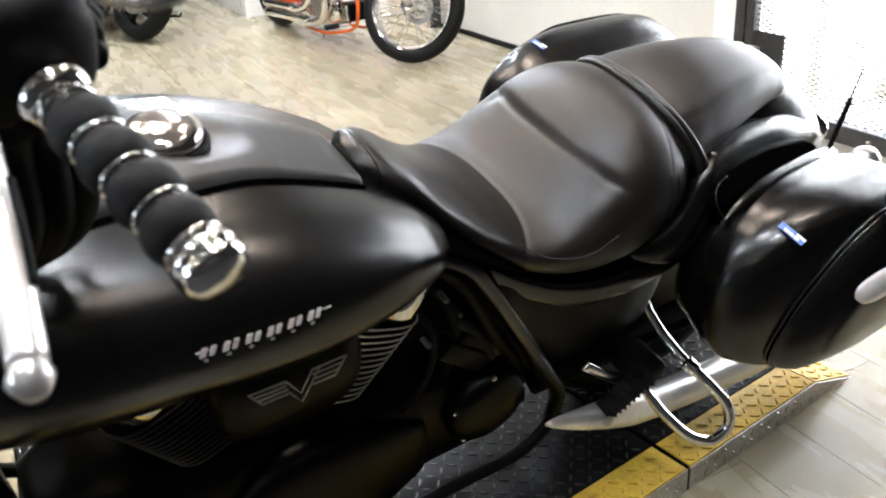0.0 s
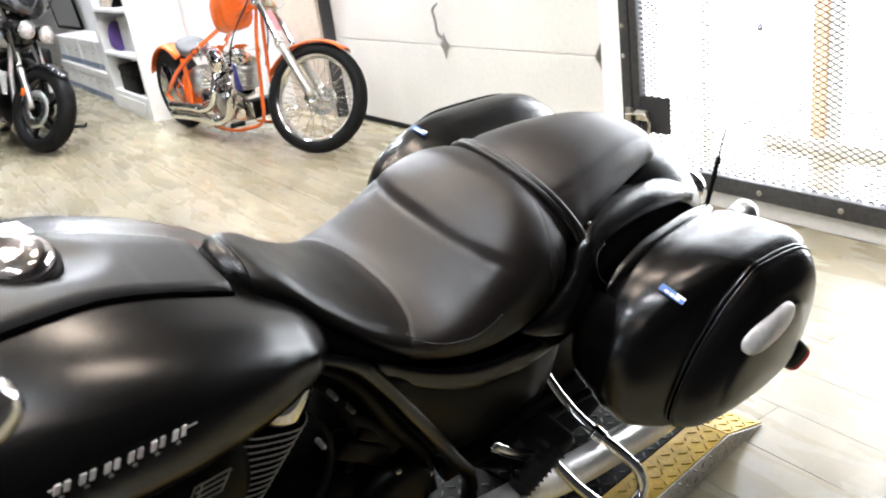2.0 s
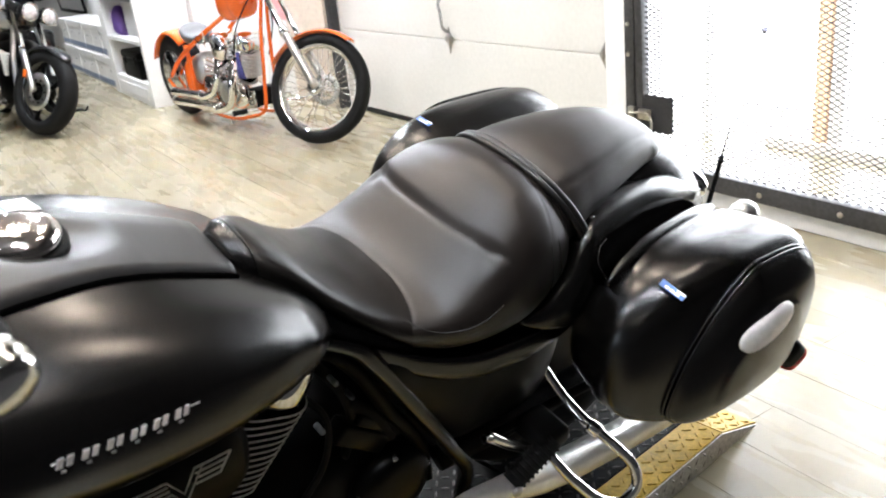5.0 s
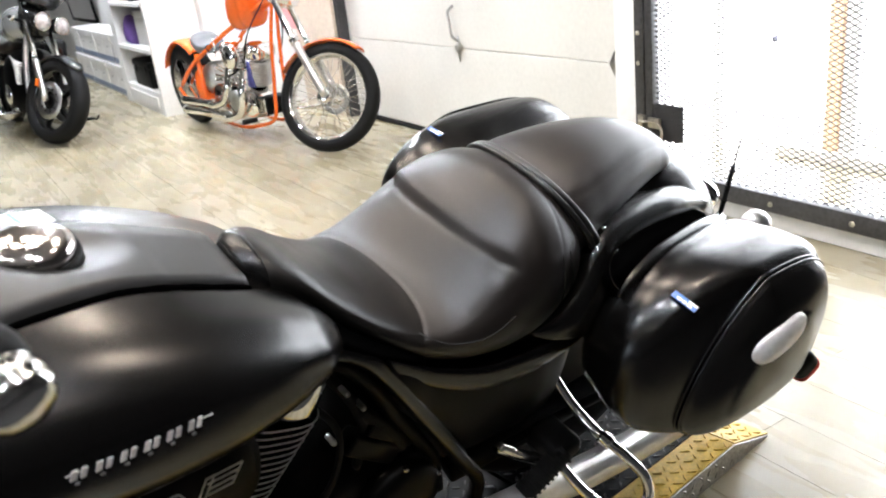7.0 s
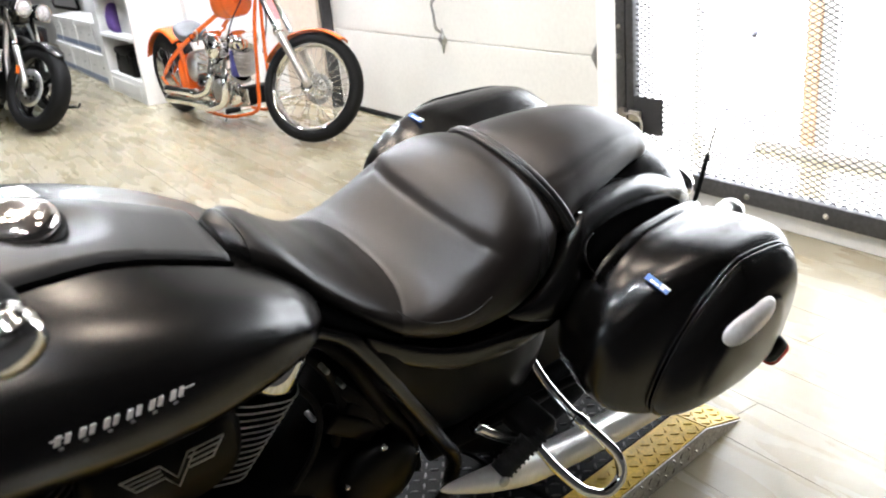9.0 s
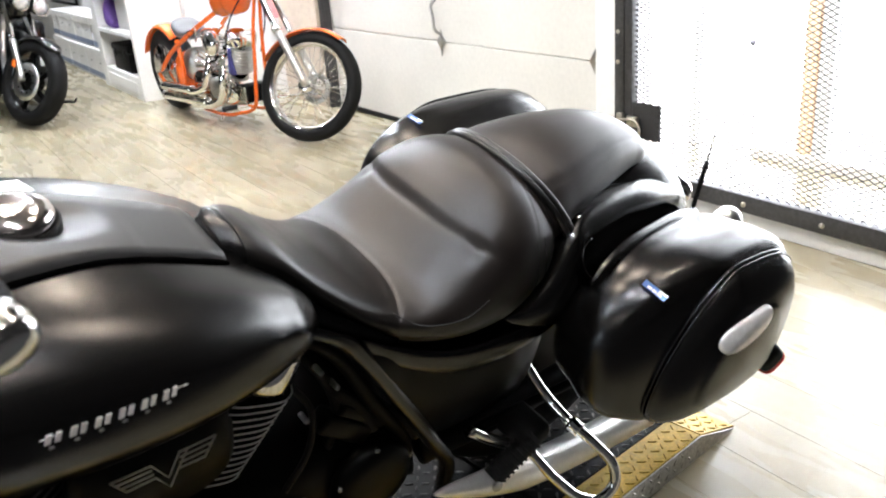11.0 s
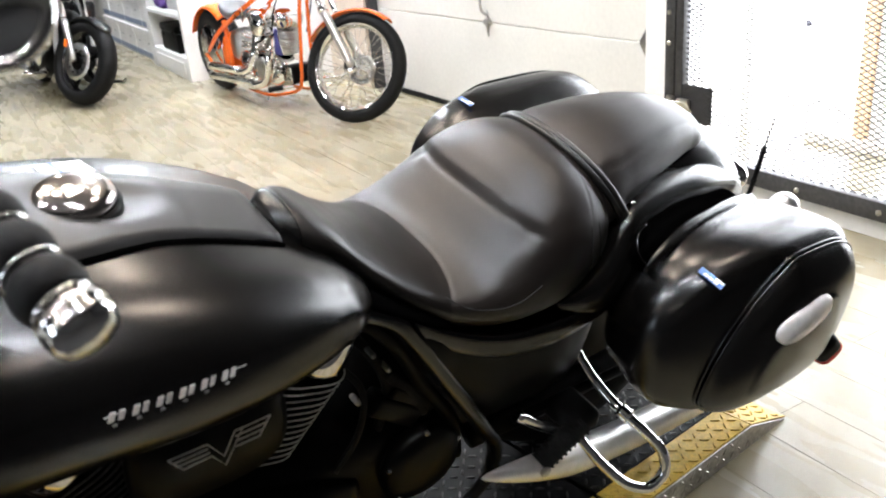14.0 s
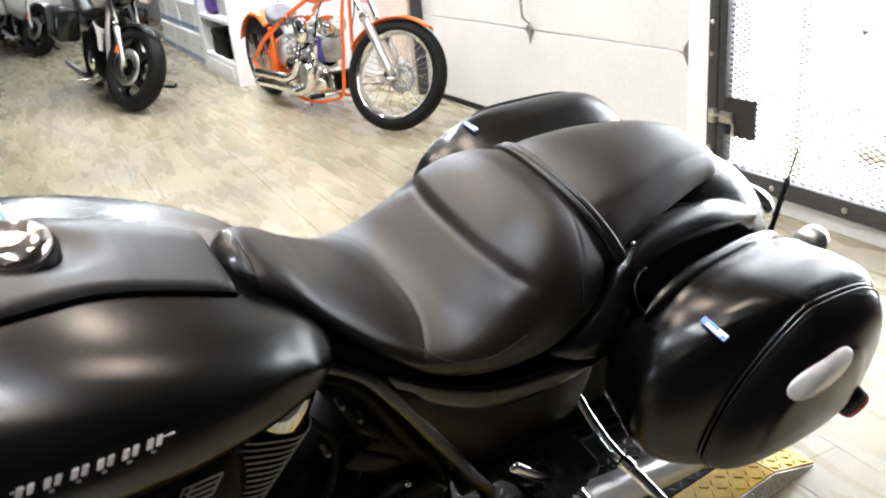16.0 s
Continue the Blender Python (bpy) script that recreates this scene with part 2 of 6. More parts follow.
def floor_material():
    """Pale worn timber-look boards with a satin sheen."""
    mat = bpy.data.materials.new("pale_plank_floor")
    mat.use_nodes = True
    nt = mat.node_tree
    b = nt.nodes["Principled BSDF"]
    co, mp = nt.nodes.new("ShaderNodeTexCoord"), nt.nodes.new("ShaderNodeMapping")
    info = nt.nodes.new("ShaderNodeObjectInfo")
    where = nt.nodes.new("ShaderNodeVectorMath")
    where.operation = "ADD"
    nt.links.new(co.outputs["Object"], where.inputs[0])
    nt.links.new(info.outputs["Location"], where.inputs[1])
    nt.links.new(where.outputs["Vector"], mp.inputs["Vector"])
    mp.inputs["Scale"].default_value = (1.1, 5.0, 1.0)
    grain = nt.nodes.new("ShaderNodeTexNoise")
    grain.inputs["Scale"].default_value, grain.inputs["Detail"].default_value, grain.inputs["Distortion"].default_value = 2.2, 4, 0.3
    nt.links.new(mp.outputs["Vector"], grain.inputs["Vector"])
    blot = nt.nodes.new("ShaderNodeTexNoise")
    blot.inputs["Scale"].default_value, blot.inputs["Detail"].default_value = 1.3, 5
    nt.links.new(where.outputs["Vector"], blot.inputs["Vector"])
    ramp = nt.nodes.new("ShaderNodeValToRGB")
    ramp.color_ramp.elements[0].position, ramp.color_ramp.elements[0].color = 0.25, (0.272, 0.232, 0.138, 1)
    ramp.color_ramp.elements[1].position, ramp.color_ramp.elements[1].color = 0.75, (0.322, 0.286, 0.19, 1)
    nt.links.new(grain.outputs["Fac"], ramp.inputs["Fac"])
    tone = nt.nodes.new("ShaderNodeMapRange")
    tone.inputs["To Min"].default_value, tone.inputs["To Max"].default_value = 0.93, 1.06
    nt.links.new(info.outputs["Random"], tone.inputs["Value"])
    wear = nt.nodes.new("ShaderNodeMapRange")
    wear.inputs["From Min"].default_value, wear.inputs["From Max"].default_value = 0.35, 0.65
    wear.inputs["To Min"].default_value, wear.inputs["To Max"].default_value = 0.8, 1.12
    nt.links.new(blot.outputs["Fac"], wear.inputs["Value"])
    both = nt.nodes.new("ShaderNodeMath")
    both.operation = "MULTIPLY"
    nt.links.new(tone.outputs["Result"], both.inputs[0])
    nt.links.new(wear.outputs["Result"], both.inputs[1])
    # paler, greyer worn patches over the yellowish boards
    patch = nt.nodes.new("ShaderNodeTexNoise")
    patch.inputs["Scale"].default_value, patch.inputs["Detail"].default_value, patch.inputs["Roughness"].default_value = 4.0, 4, 0.55
    nt.links.new(where.outputs["Vector"], patch.inputs["Vector"])
    span = nt.nodes.new("ShaderNodeMapRange")
    span.inputs["From Min"].default_value, span.inputs["From Max"].default_value = 0.36, 0.7
    nt.links.new(patch.outputs["Fac"], span.inputs["Value"])
    worn = nt.nodes.new("ShaderNodeMix")
    worn.data_type = "RGBA"
    nt.links.new(span.outputs["Result"], worn.inputs["Factor"])
    nt.links.new(ramp.outputs["Color"], worn.inputs["A"])
    worn.inputs["B"].default_value = (0.40, 0.372, 0.29, 1)
    soft = nt.nodes.new("ShaderNodeMix")
    soft.data_type = "RGBA"
    soft.inputs["Factor"].default_value = 0.45
    nt.links.new(ramp.outputs["Color"], soft.inputs["A"])
    nt.links.new(worn.outputs["Result"], soft.inputs["B"])
    mul = nt.nodes.new("ShaderNodeVectorMath")
    mul.operation = "SCALE"
    nt.links.new(soft.outputs["Result"], mul.inputs[0])
    nt.links.new(both.outputs["Value"], mul.inputs["Scale"])
    nt.links.new(mul.outputs["Vector"], b.inputs["Base Color"])
    gloss = nt.nodes.new("ShaderNodeMapRange")
    gloss.inputs["To Min"].default_value, gloss.inputs["To Max"].default_value = 0.23, 0.32
    nt.links.new(grain.outputs["Fac"], gloss.inputs["Value"])
    nt.links.new(gloss.outputs["Result"], b.inputs["Roughness"])
    bu = nt.nodes.new("ShaderNodeBump")
    bu.inputs["Strength"].default_value, bu.inputs["Distance"].default_value = 0.04, 0.002
    nt.links.new(grain.outputs["Fac"], bu.inputs["Height"])
    nt.links.new(bu.outputs["Normal"], b.inputs["Normal"])
    return mat


PLANK = floor_material()

# ---- room ----
WALL = 2.71          # inner face of the wall with the doors
NORTH = WALL + 0.2


def structure(name, bm, mat, label, category, smooth=False):
    return alone(part(name, bm, mat, smooth=smooth), label, category, kind="structure")


bm = bmesh.new()
block((-18, -1.3, -0.2), (0.3, 4.6, -0.004), 0, bm)
floor = structure("floor", bm, PLANK, "pale worn timber-look plank floor", "floor")
# added out of view, so the bike's lower panels mirror no bright boards
structure("floor_dimmer", joined(block((-18, -9.2, -0.2), (2.8, -1.302, -0.004), 0), joined(block((0.302, -1.3, -0.2), (2.8, 4.6, -0.004), 0), block((-0.5, -1.298, 0.001), (0.8, WALL - 0.06, 0.006), 0.002))), DIM_CHARCOAL, "unseen dark floor, added to dim reflections in the motorcycle", "floor")

bm = bmesh.new()
for lo, hi in (((-7.36, WALL, 0), (-5.74, NORTH, 3.2)), ((-5.74, WALL, 2.25), (-2.89, NORTH, 3.2)), ((-2.89, WALL, 0), (-2.72, NORTH, 3.2)),
               ((-2.72, WALL, 0), (-0.9, NORTH, 0.078))):
    block(lo, hi, 0.003, bm, 1)
structure("wall_north", bm, LIGHTWALL, "white painted wall round the garage door and the grille", "wall")
# out of view; kept dark to narrow the window's reflection in the tank
structure("wall_header", joined(block((-2.718, WALL, 2.152), (-0.902, NORTH, 3.2), 0.003), block((-0.898, WALL, 0), (2.8, NORTH, 3.2), 0.003)), DIM_CHARCOAL, "unseen wall above and beside the grille, darkened to dim reflections", "wall")
structure("wall_jog", joined(block((-7.36, 2.15, 0), (-7.26, WALL, 3.2), 0.003), block((-17.8, 2.15, 0), (-7.365, 2.3, 3.2), 0.003)), LIGHTWALL, "white painted wall behind the shelves", "wall")
# out of view; kept dark to hold down reflections in the tank's flank
bm = bmesh.new()
for lo, hi in (((-18, -9.15, 0), (-3.6, -9.0, 3.2)), ((-3.6, -9.15, 0), (0.4, -9.0, 0.7)), ((-3.6, -9.15, 2.5), (0.4, -9.0, 3.2)), ((0.4, -9.15, 0), (2.2, -9.0, 3.2))):
    block(lo, hi, 0, bm)
structure("wall_south", bm, DIM_CHARCOAL, "unseen wall with a wide shop window, darkened to dim reflections", "wall")
# unseen window, put where a bluish reflection on the saddlebag points
SHOPLIGHT = glow("shop_window_daylight", (0.86, 0.93, 1.0), 9.0)
sw = thing("window_south", pose(0, -9.1, 0), "wide shop window with bright daylight behind", "window", kind="structure")
for x in (-3.6, -2.3, -0.95, 0.36):
    part("window_frame", block((x, -0.03, 0.7), (x + 0.04, 0.05, 2.5), 0.004), WHITE, sw, smooth=False)
for x in (-3.56, -2.26, -0.91):
    part("pane", block((x, -0.012, 0.7), (x + 1.26, -0.006, 2.5), 0), SHOPLIGHT, sw, "overexposed bright pane", smooth=False)

# unseen side of the room, blackened against reflections in the bike
structure("wall_east", block((2.0, -9.0, 0), (2.2, WALL, 3.2), 0), DIM_CHARCOAL, "unseen wall, darkened to dim reflections", "wall")
structure("wall_west", block((-18, -9.0, 0), (-17.8, 2.15, 3.2), 0), LIGHTWALL, "white painted wall", "wall")
# never in view; its grey keeps the veil off the black paint
structure("ceiling", block((-18, -9.2, 3.2), (2.8, NORTH, 3.35), 0), CEIL, "unseen ceiling, greyed to dim reflections", "ceiling")
structure("trim", block((-6.5, WALL - 0.05, 0), (-5.78, WALL - 0.002, 3.2), 0.006), BEIGE, "beige painted pilaster beside the garage door", "trim")


def garage_door():
    door = thing("door_garage", pose(0, WALL + 0.055, 0), "cream sectional garage door, closed, with a lift handle", "garage door", kind="structure")
    z = 0.03
    for k, top in enumerate((0.585, 1.15, 1.71, 2.26)):
        bm = bmesh.new()
        block((-5.73, 0, z), (-2.895, 0.045, top - 0.004), 0.006, bm)
        part("panel", bm, CREAM, door, smooth=False)
        z = top
    bm = bmesh.new()
    block((-5.73, -0.012, 0.0), (-2.895, 0.03, 0.028), 0.004, bm)
    part("bottom_seal", bm, RUBBER, door, "black rubber bottom seal")
    # lift handle at the first joint
    h = bmesh.new()
    x, y = -4.27, -0.004
    plate_pts = [(x - 0.05, 0.585), (x - 0.012, 0.62), (x, 0.66), (x + 0.012, 0.62), (x + 0.05, 0.585), (x + 0.014, 0.56), (x, 0.5), (x - 0.014, 0.56)]
    h = plate(plate_pts, 0.006, 0.0015, "y", y - 0.006)
    part("handle_plate", h, STEEL, door, "grey steel lift-handle plate")
    part("lift_handle", tube([(x, y - 0.01, 0.63), (x + 0.01, y - 0.05, 0.66), (x + 0.005, y - 0.055, 0.74), (x - 0.015, y - 0.05, 0.8), (x - 0.03, y - 0.005, 0.83)], 0.009), STEEL, door)
    for hx, s in ((-2.93, -1),):
        for hz in (0.585, 1.15):
            h = plate([(hx - 0.05, hz), (hx, hz + 0.075), (hx + 0.03, hz + 0.07), (hx + 0.03, hz - 0.07), (hx, hz - 0.075)], 0.006, 0.0015, "y", y - 0.006)
            part("hinge", h, STEEL, door)
            part("roller", lathe([(0.008, 0), (0.016, 0.002), (0.016, 0.02), (0.008, 0.022)], 16, "x", at=(hx + 0.02, y - 0.02, hz)), STEEL, door)
    return door


garage_door()
bm = bmesh.new()
block((-5.775, WALL - 0.03, 0), (-5.735, WALL + 0.05, 2.3), 0.003, bm)
structure("trim_track", bm, IRON, "dark steel door track at the jamb", "door track")


def grille():
    g = thing("grille_gate", pose(0, WALL - 0.012, 0), "dark steel-framed expanded metal security grille before a bright glazed door", "security grille")
    bm = block((-2.722, -0.03, 0.083), (-2.668, 0.018, 2.15), 0.003)
    part("post", bm, IRON, g)
    part("post", block((-2.664, -0.026, 0.165), (-2.622, 0.016, 2.1), 0.003), IRON, g)
    part("bottom_rail", block((-2.62, -0.03, 0.083), (-0.915, 0.018, 0.155), 0.003), IRON, g)
    part("top_rail", block((-2.62, -0.03, 2.07), (-0.915, 0.018, 2.15), 0.003), IRON, g)
    part("post", block((-0.98, -0.03, 0.156), (-0.915, 0.018, 2.068), 0.003), IRON, g)
    for k in range(5):
        bolt = lathe([(0.011, 0), (0.011, -0.004), (0.007, -0.007), (0, -0.008)], 14, "y", at=(-2.343 + 0.345 * k, -0.03, 0.087 + 0.03))
        part("bolt", bolt, ZINC, g)
    for z in (0.22, 0.62, 0.75, 1.4, 1.9):
        part("bolt", lathe([(0.01, 0), (0.01, -0.004), (0.006, -0.007), (0, -0.008)], 14, "y", at=(-2.70, -0.03, z)), ZINC, g)
    # expanded metal: two families of slanting strands
    def strands(x0, x1, z0, z1, wide, high, r, y):
        bm = bmesh.new()
        slope = high / wide
        for sign in (1, -1):
            c = x0 - (z1 - z0) / slope
            while c < x1 + (z1 - z0) / slope:
                # z - z0 = sign * slope * (x - c)
                if sign > 0:
                    xa, xb = max(x0, c), min(x1, c + (z1 - z0) / slope)
                    za, zb = z0 + slope * (xa - c), z0 + slope * (xb - c)
                else:
                    xa, xb = max(x0, c - (z1 - z0) / slope), min(x1, c)
                    za, zb = z0 - slope * (xa - c), z0 - slope * (xb - c)
                if xb - xa > 0.004:
                    n = Vector((-(zb - za), 0, xb - xa)).normalized() * r
                    d = Vector((0, r * 0.8, 0))
                    yy = y + 0.0008 * sign
                    rings = [[Vector((px, yy, pz)) + s for s in (n + d, n - d, -n - d, -n + d)] for px, pz in ((xa, za), (xb, zb))]
                    skin(bm, rings)
                c += wide
        return bm
    ob = part("expanded_metal", strands(-2.625, -0.98, 0.15, 2.07, 0.044, 0.022, 0.0019, 0.0), WIRE, g, smooth=False)
    tagged(ob, kind="stuff")
    ob = part("lock_guard", strands(-2.62, -2.455, 0.29, 0.45, 0.022, 0.012, 0.0022, -0.022), IRON, g, "dark doubled mesh guard behind the latch", smooth=False)
    tagged(ob, kind="stuff")
    bmg = block((-2.62, -0.018, 0.29), (-2.455, -0.014, 0.45), 0.001)
    part("guard_plate", bmg, BLACK, g)
    # barrel latch
    latch = part("latch", block((-2.69, -0.052, 0.335), (-2.655, -0.031, 0.395), 0.003), ZINC, g, "zinc barrel latch")
    part("latch_plate", block((-2.63, -0.05, 0.345), (-2.565, -0.031, 0.39), 0.003), ZINC, latch)
    part("latch_bolt", tube([(-2.68, -0.056, 0.367), (-2.56, -0.056, 0.367), (-2.548, -0.056, 0.355), (-2.546, -0.056, 0.29)], 0.006), ZINC, latch)
    return g


grille()

# glazed door frame beyond the grille, and the bright yard behind it
# the orange timber again, paled to paint in the daylight's glare
GLARETRIM = material("glare_paled_timber", (0.93, 0.87, 0.79), 0.55, 0.0, 0.15, 60, 0.1, 6)
# black knob with the haze of the glare mixed into its colour
KNOB = material("dark_knob_with_haze", (0.2, 0.2, 0.26), 0.4)
gl = thing("door_glazed", pose(0, 3.6, 0), "white glazed double door with orange timber edging", "door", kind="structure")
for lo, hi, m in (((-3.101, 0.02, -0.029), (-3.053, 0.06, 3.1), WHITE), ((-2.414, 0, 0.056), (-2.341, 0.05, 3.1), WOODTRIM), ((-2.335, 0.01, 0.056), (-2.262, 0.06, 3.1), WHITE),
                  ((-2.676, 0, -0.011), (1.034, 0.05, 0.046), GLARETRIM), ((-3.405, 0.0, -0.1), (1.034, 0.06, -0.013), WHITE)):
    part("frame", block(lo, hi, 0.004), m, gl, smooth=False)
bm = lathe([(0.001, -0.012), (0.016, -0.008), (0.019, 0.0), (0.016, 0.008), (0.001, 0.012)], 18, "y", at=(-2.694, -0.01, 0.579))
part("lock_knob", bm, KNOB, gl, "small dark round knob")
structure("backdrop", block((-5, 4.4, -0.2), (3, 4.45, 3.2), 0), OUTSIDE, "overexposed bright daylight outside", "backdrop")


def ceiling_light(x, y, lens, r=0.098):
    c = thing("ceiling_light", pose(x, y, 3.2), "unseen round ceiling spotlight, switched on", "ceiling light", "ceiling lights")
    part("trim_ring", lathe([(r + 0.002, -0.002), (r + 0.042, -0.006), (r + 0.044, -0.014), (r + 0.017, -0.02), (r + 0.002, -0.012)], 32, close=True), WHITE, c)
    part("lens", lathe([(r, -0.004), (r, -0.01), (0.6 * r, -0.014), (0, -0.016)], 32), lens, c, "glowing lens")
    return c


# unseen spotlights, placed by highlights on the bike; extra ones only brighten it
first = ceiling_light(-2.1, 1.28, WARMLIGHT, 0.085)
for x, y in ((-1.8, 1.28), (-0.75, 1.35), (-0.75, 1.66), (-2.65, 0.2), (-2.3, -0.15), (-1.95, 0.2), (-2.3, 0.45), (-3.6, -0.6), (-3.2, -0.9), (-2.8, -0.6), (-3.2, -0.3),
             (-0.7, -4.4), (-1.3, -4.4), (-1.0, -4.9), (-1.2, -6.8), (-3.1, -4.4), (-4.8, -5.2), (1.5, -2.6), (1.1, -3.2), (0.75, 0.6)):
    copy_thing(first, pose(x, y, 3.2))
# further unseen ones, added to brighten the far walls and floor
first = ceiling_light(-3.6, 1.1, TUBELIGHT)
for x, y in ((-5.3, 1.2), (-7.0, 0.3), (-6.85, 2.2), (-9.3, 1.3), (-11.6, 0.8), (-8.1, 1.0), (-6.5, 2.3)):
    copy_thing(first, pose(x, y, 3.2))


# unseen cool spotlights, added to brighten the seat and the saddlebag
ceiling_light(-0.5, -1.2, TUBELIGHT, 0.05)
ceiling_light(-0.65, 0.0, TUBELIGHT, 0.075)
ceiling_light(0.05, 0.3, TUBELIGHT, 0.075)
ceiling_light(-1.5, -1.6, TUBELIGHT, 0.09)


# ---- low platform under the motorcycle ----
def platform():
    """Runs along its own x; the near long edge is at y = 0."""
    p = thing("display_platform", pose(-1.034, 0.931, 0, 0, 0, 98.9), "low black checker-plate platform with yellow edges and a ramped end", "platform")
    z = 0.06
    part("side_skirt", plate([(-2.2, 0.0), (-0.004, 0.0), (-0.004, z - 0.003), (-2.2, z - 0.003)], 0.004, 0.001, "y", 0.0), ALU, p, "bare aluminium checker-plate skirt", smooth=False)
    part("side_skirt", plate([(0.004, 0.0), (0.61, 0.0), (0.45, z - 0.003), (0.004, z - 0.003)], 0.004, 0.001, "y", 0.0), ALU, p, smooth=False)
    def deck(name, x0, x1, y0, y1, mat, ramp=False):
        bm = bmesh.new()
        if not ramp:
            block((x0, y0, z - 0.004), (x1, y1, z), 0.001, bm, 1)
        else:
            rings = [[(x, y0, h - 0.004), (x, y0, h), (x, y1, h), (x, y1, h - 0.004)] for x, h in ((x0, z), (x1, 0.006))]
            skin(bm, rings)
        o = part(name, bm, mat, p, smooth=False)
        # raised lozenges
        bm = bmesh.new()
        step = 0.0275
        i = 0
        xx = x0 + 0.014
        while xx < x1 - 0.01:
            j = 0
            yy = y0 + 0.012
            while yy < y1 - 0.008:
                a = radians(45 if (i + j) % 2 else -45)
                h = z if not ramp else z + (0.006 - z) * (xx - x0) / (x1 - x0)
                c, s = math.cos(a), math.sin(a)
                ring0, ring1 = [], []
                for u, v in ((-0.0125, 0), (-0.0075, 0.0026), (0.0075, 0.0026), (0.0125, 0), (0.0075, -0.0026), (-0.0075, -0.0026)):
                    ring0.append(bm.verts.new((xx + c * u - s * v, yy + s * u + c * v, h - 0.0005)))
                    ring1.append(bm.verts.new((xx + 0.7 * (c * u - s * v), yy + 0.7 * (s * u + c * v), h + 0.003)))
                bm.faces.new(ring1)
                for k in range(6):
                    bm.faces.new((ring0[k], ring0[(k + 1) % 6], ring1[(k + 1) % 6], ring1[k]))
                yy += step
                j += 1
            xx += step
            i += 1
        tagged(part("tread_pattern", bm, TREAD if mat is DECK else mat, o, smooth=False), kind="stuff")
    for x0, x1, ramp in ((-2.2, -0.006, False), (0.006, 0.45, False), (0.452, 0.61, True)):
        deck("edge_plate", x0, x1, 0.004, 0.096, YELLOW, ramp)
        deck("deck_plate", x0, x1, 0.098, 0.62, DECK if not ramp else YELLOW, ramp)
    part("joint_gap", block((-0.004, 0.001, 0.0), (0.004, 0.62, z - 0.006), 0), BLACK, p, smooth=False)
    part("base", block((-2.19, 0.006, 0.0), (0.448, 0.615, z - 0.006), 0), BLACK, p, smooth=False)
    # tread on the skirt
    bm = bmesh.new()
    for i in range(84):
        for j in range(2):
            x, h = -2.18 + 0.0315 * i, 0.017 + 0.024 * j
            if abs(x) < 0.02 or (x > 0.40 + 0.1 * (1 - j)):
                continue
            a = radians(45 if (i + j) % 2 else -45)
            c, s = math.cos(a), math.sin(a)
            ring0, ring1 = [], []
            for u, v in ((-0.0115, 0), (-0.005, 0.003), (0.005, 0.003), (0.0115, 0), (0.005, -0.003), (-0.005, -0.003)):
                ring0.append(bm.verts.new((x + c * u - s * v, 0.0005, h + s * u + c * v)))
                ring1.append(bm.verts.new((x + 0.62 * (c * u - s * v), -0.0022, h + 0.62 * (s * u + c * v))))
            bm.faces.new(ring1)
            for k in range(6):
                bm.faces.new((ring0[k], ring0[(k + 1) % 6], ring1[(k + 1) % 6], ring1[k]))
    tagged(part("skirt_tread_pattern", bm, ALU, p, smooth=False), kind="stuff")
    return p


platform()

# ---- the black touring motorcycle: x to its rear, y to its right, z up; it leans on its stand ----
bike = thing("motorcycle", pose(-1.325, 0, 0.06, 0, 0, 95) @ pose(0, 0, 0, 16, 0, 0), "satin black touring cruiser motorcycle leaning on a low platform", "motorcycle")

PANEL = material("black_tail_plastic", (0.006, 0.006, 0.006), 0.5, 0.0, 0.15, 400, spec=0.4)
# shaded copy of the satin black, for the side covers
COVER_SHADED = material("shaded_satin_black", (0.002, 0.0019, 0.0018), 0.36, 0.0, 0.2, 500, 0.1, 6, spec=0.09)
# flat black that paints shade in gaps; also on bag seams and engine lines
SHADE_BLACK = material("dull_black_shade_and_parts", (0.0012, 0.0012, 0.0012), 0.9, spec=0.0)
# tank: place, centre, half width, top, widest, bottom, roundness above and below
TANK = [(-0.42, -0.01, 0.10, 0.88, 0.81, 0.74, 2.2, 2.2), (-0.36, -0.01, 0.19, 0.935, 0.825, 0.70, 2.2, 2.2), (-0.22, -0.01, 0.256, 0.965, 0.83, 0.68, 2.25, 2.2), (-0.05, -0.01, 0.275, 0.957, 0.825, 0.675, 2.3, 2.2),
        (0.08, -0.01, 0.272, 0.926, 0.808, 0.68, 2.7, 2.4), (0.2, -0.01, 0.252, 0.88, 0.788, 0.692, 3.2, 2.5), (0.29, -0.01, 0.22, 0.837, 0.77, 0.714, 3.6, 2.5), (0.34, -0.01, 0.19, 0.808, 0.762, 0.732, 3.5, 2.4), (0.366, -0.01, 0.15, 0.787, 0.762, 0.748, 2.8, 2.2), (0.378, -0.01, 0.09, 0.772, 0.76, 0.752, 2.4, 2.2), (0.382, -0.01, 0.02, 0.763, 0.76, 0.757, 2.2, 2.2)]


def far_drop(y):
    """The far shoulder of the tank falls away a little."""
    q = max(0.0, min(1.0, (y - 0.01) / 0.12))
    return 0.024 * q * q * (3 - 2 * q)


tank = part("fuel_tank", body(TANK, 60, 56, lift=lambda x, w, si: -far_drop(w - 0.01) * max(si, 0.0) ** 0.5), SATIN, bike, "satin black fuel tank")
TANK_ROWS = spline(TANK, 240)


def tank_skin(x, y):
    """Height of the tank's upper skin."""
    r = TANK_ROWS[int(np.argmin(abs(TANK_ROWS[:, 0] - x)))]
    v = min(abs(y - r[1]) / r[2], 0.999)
    return r[4] + (r[3] - r[4]) * (1 - v ** r[6]) ** (1 / r[6]) - far_drop(y)


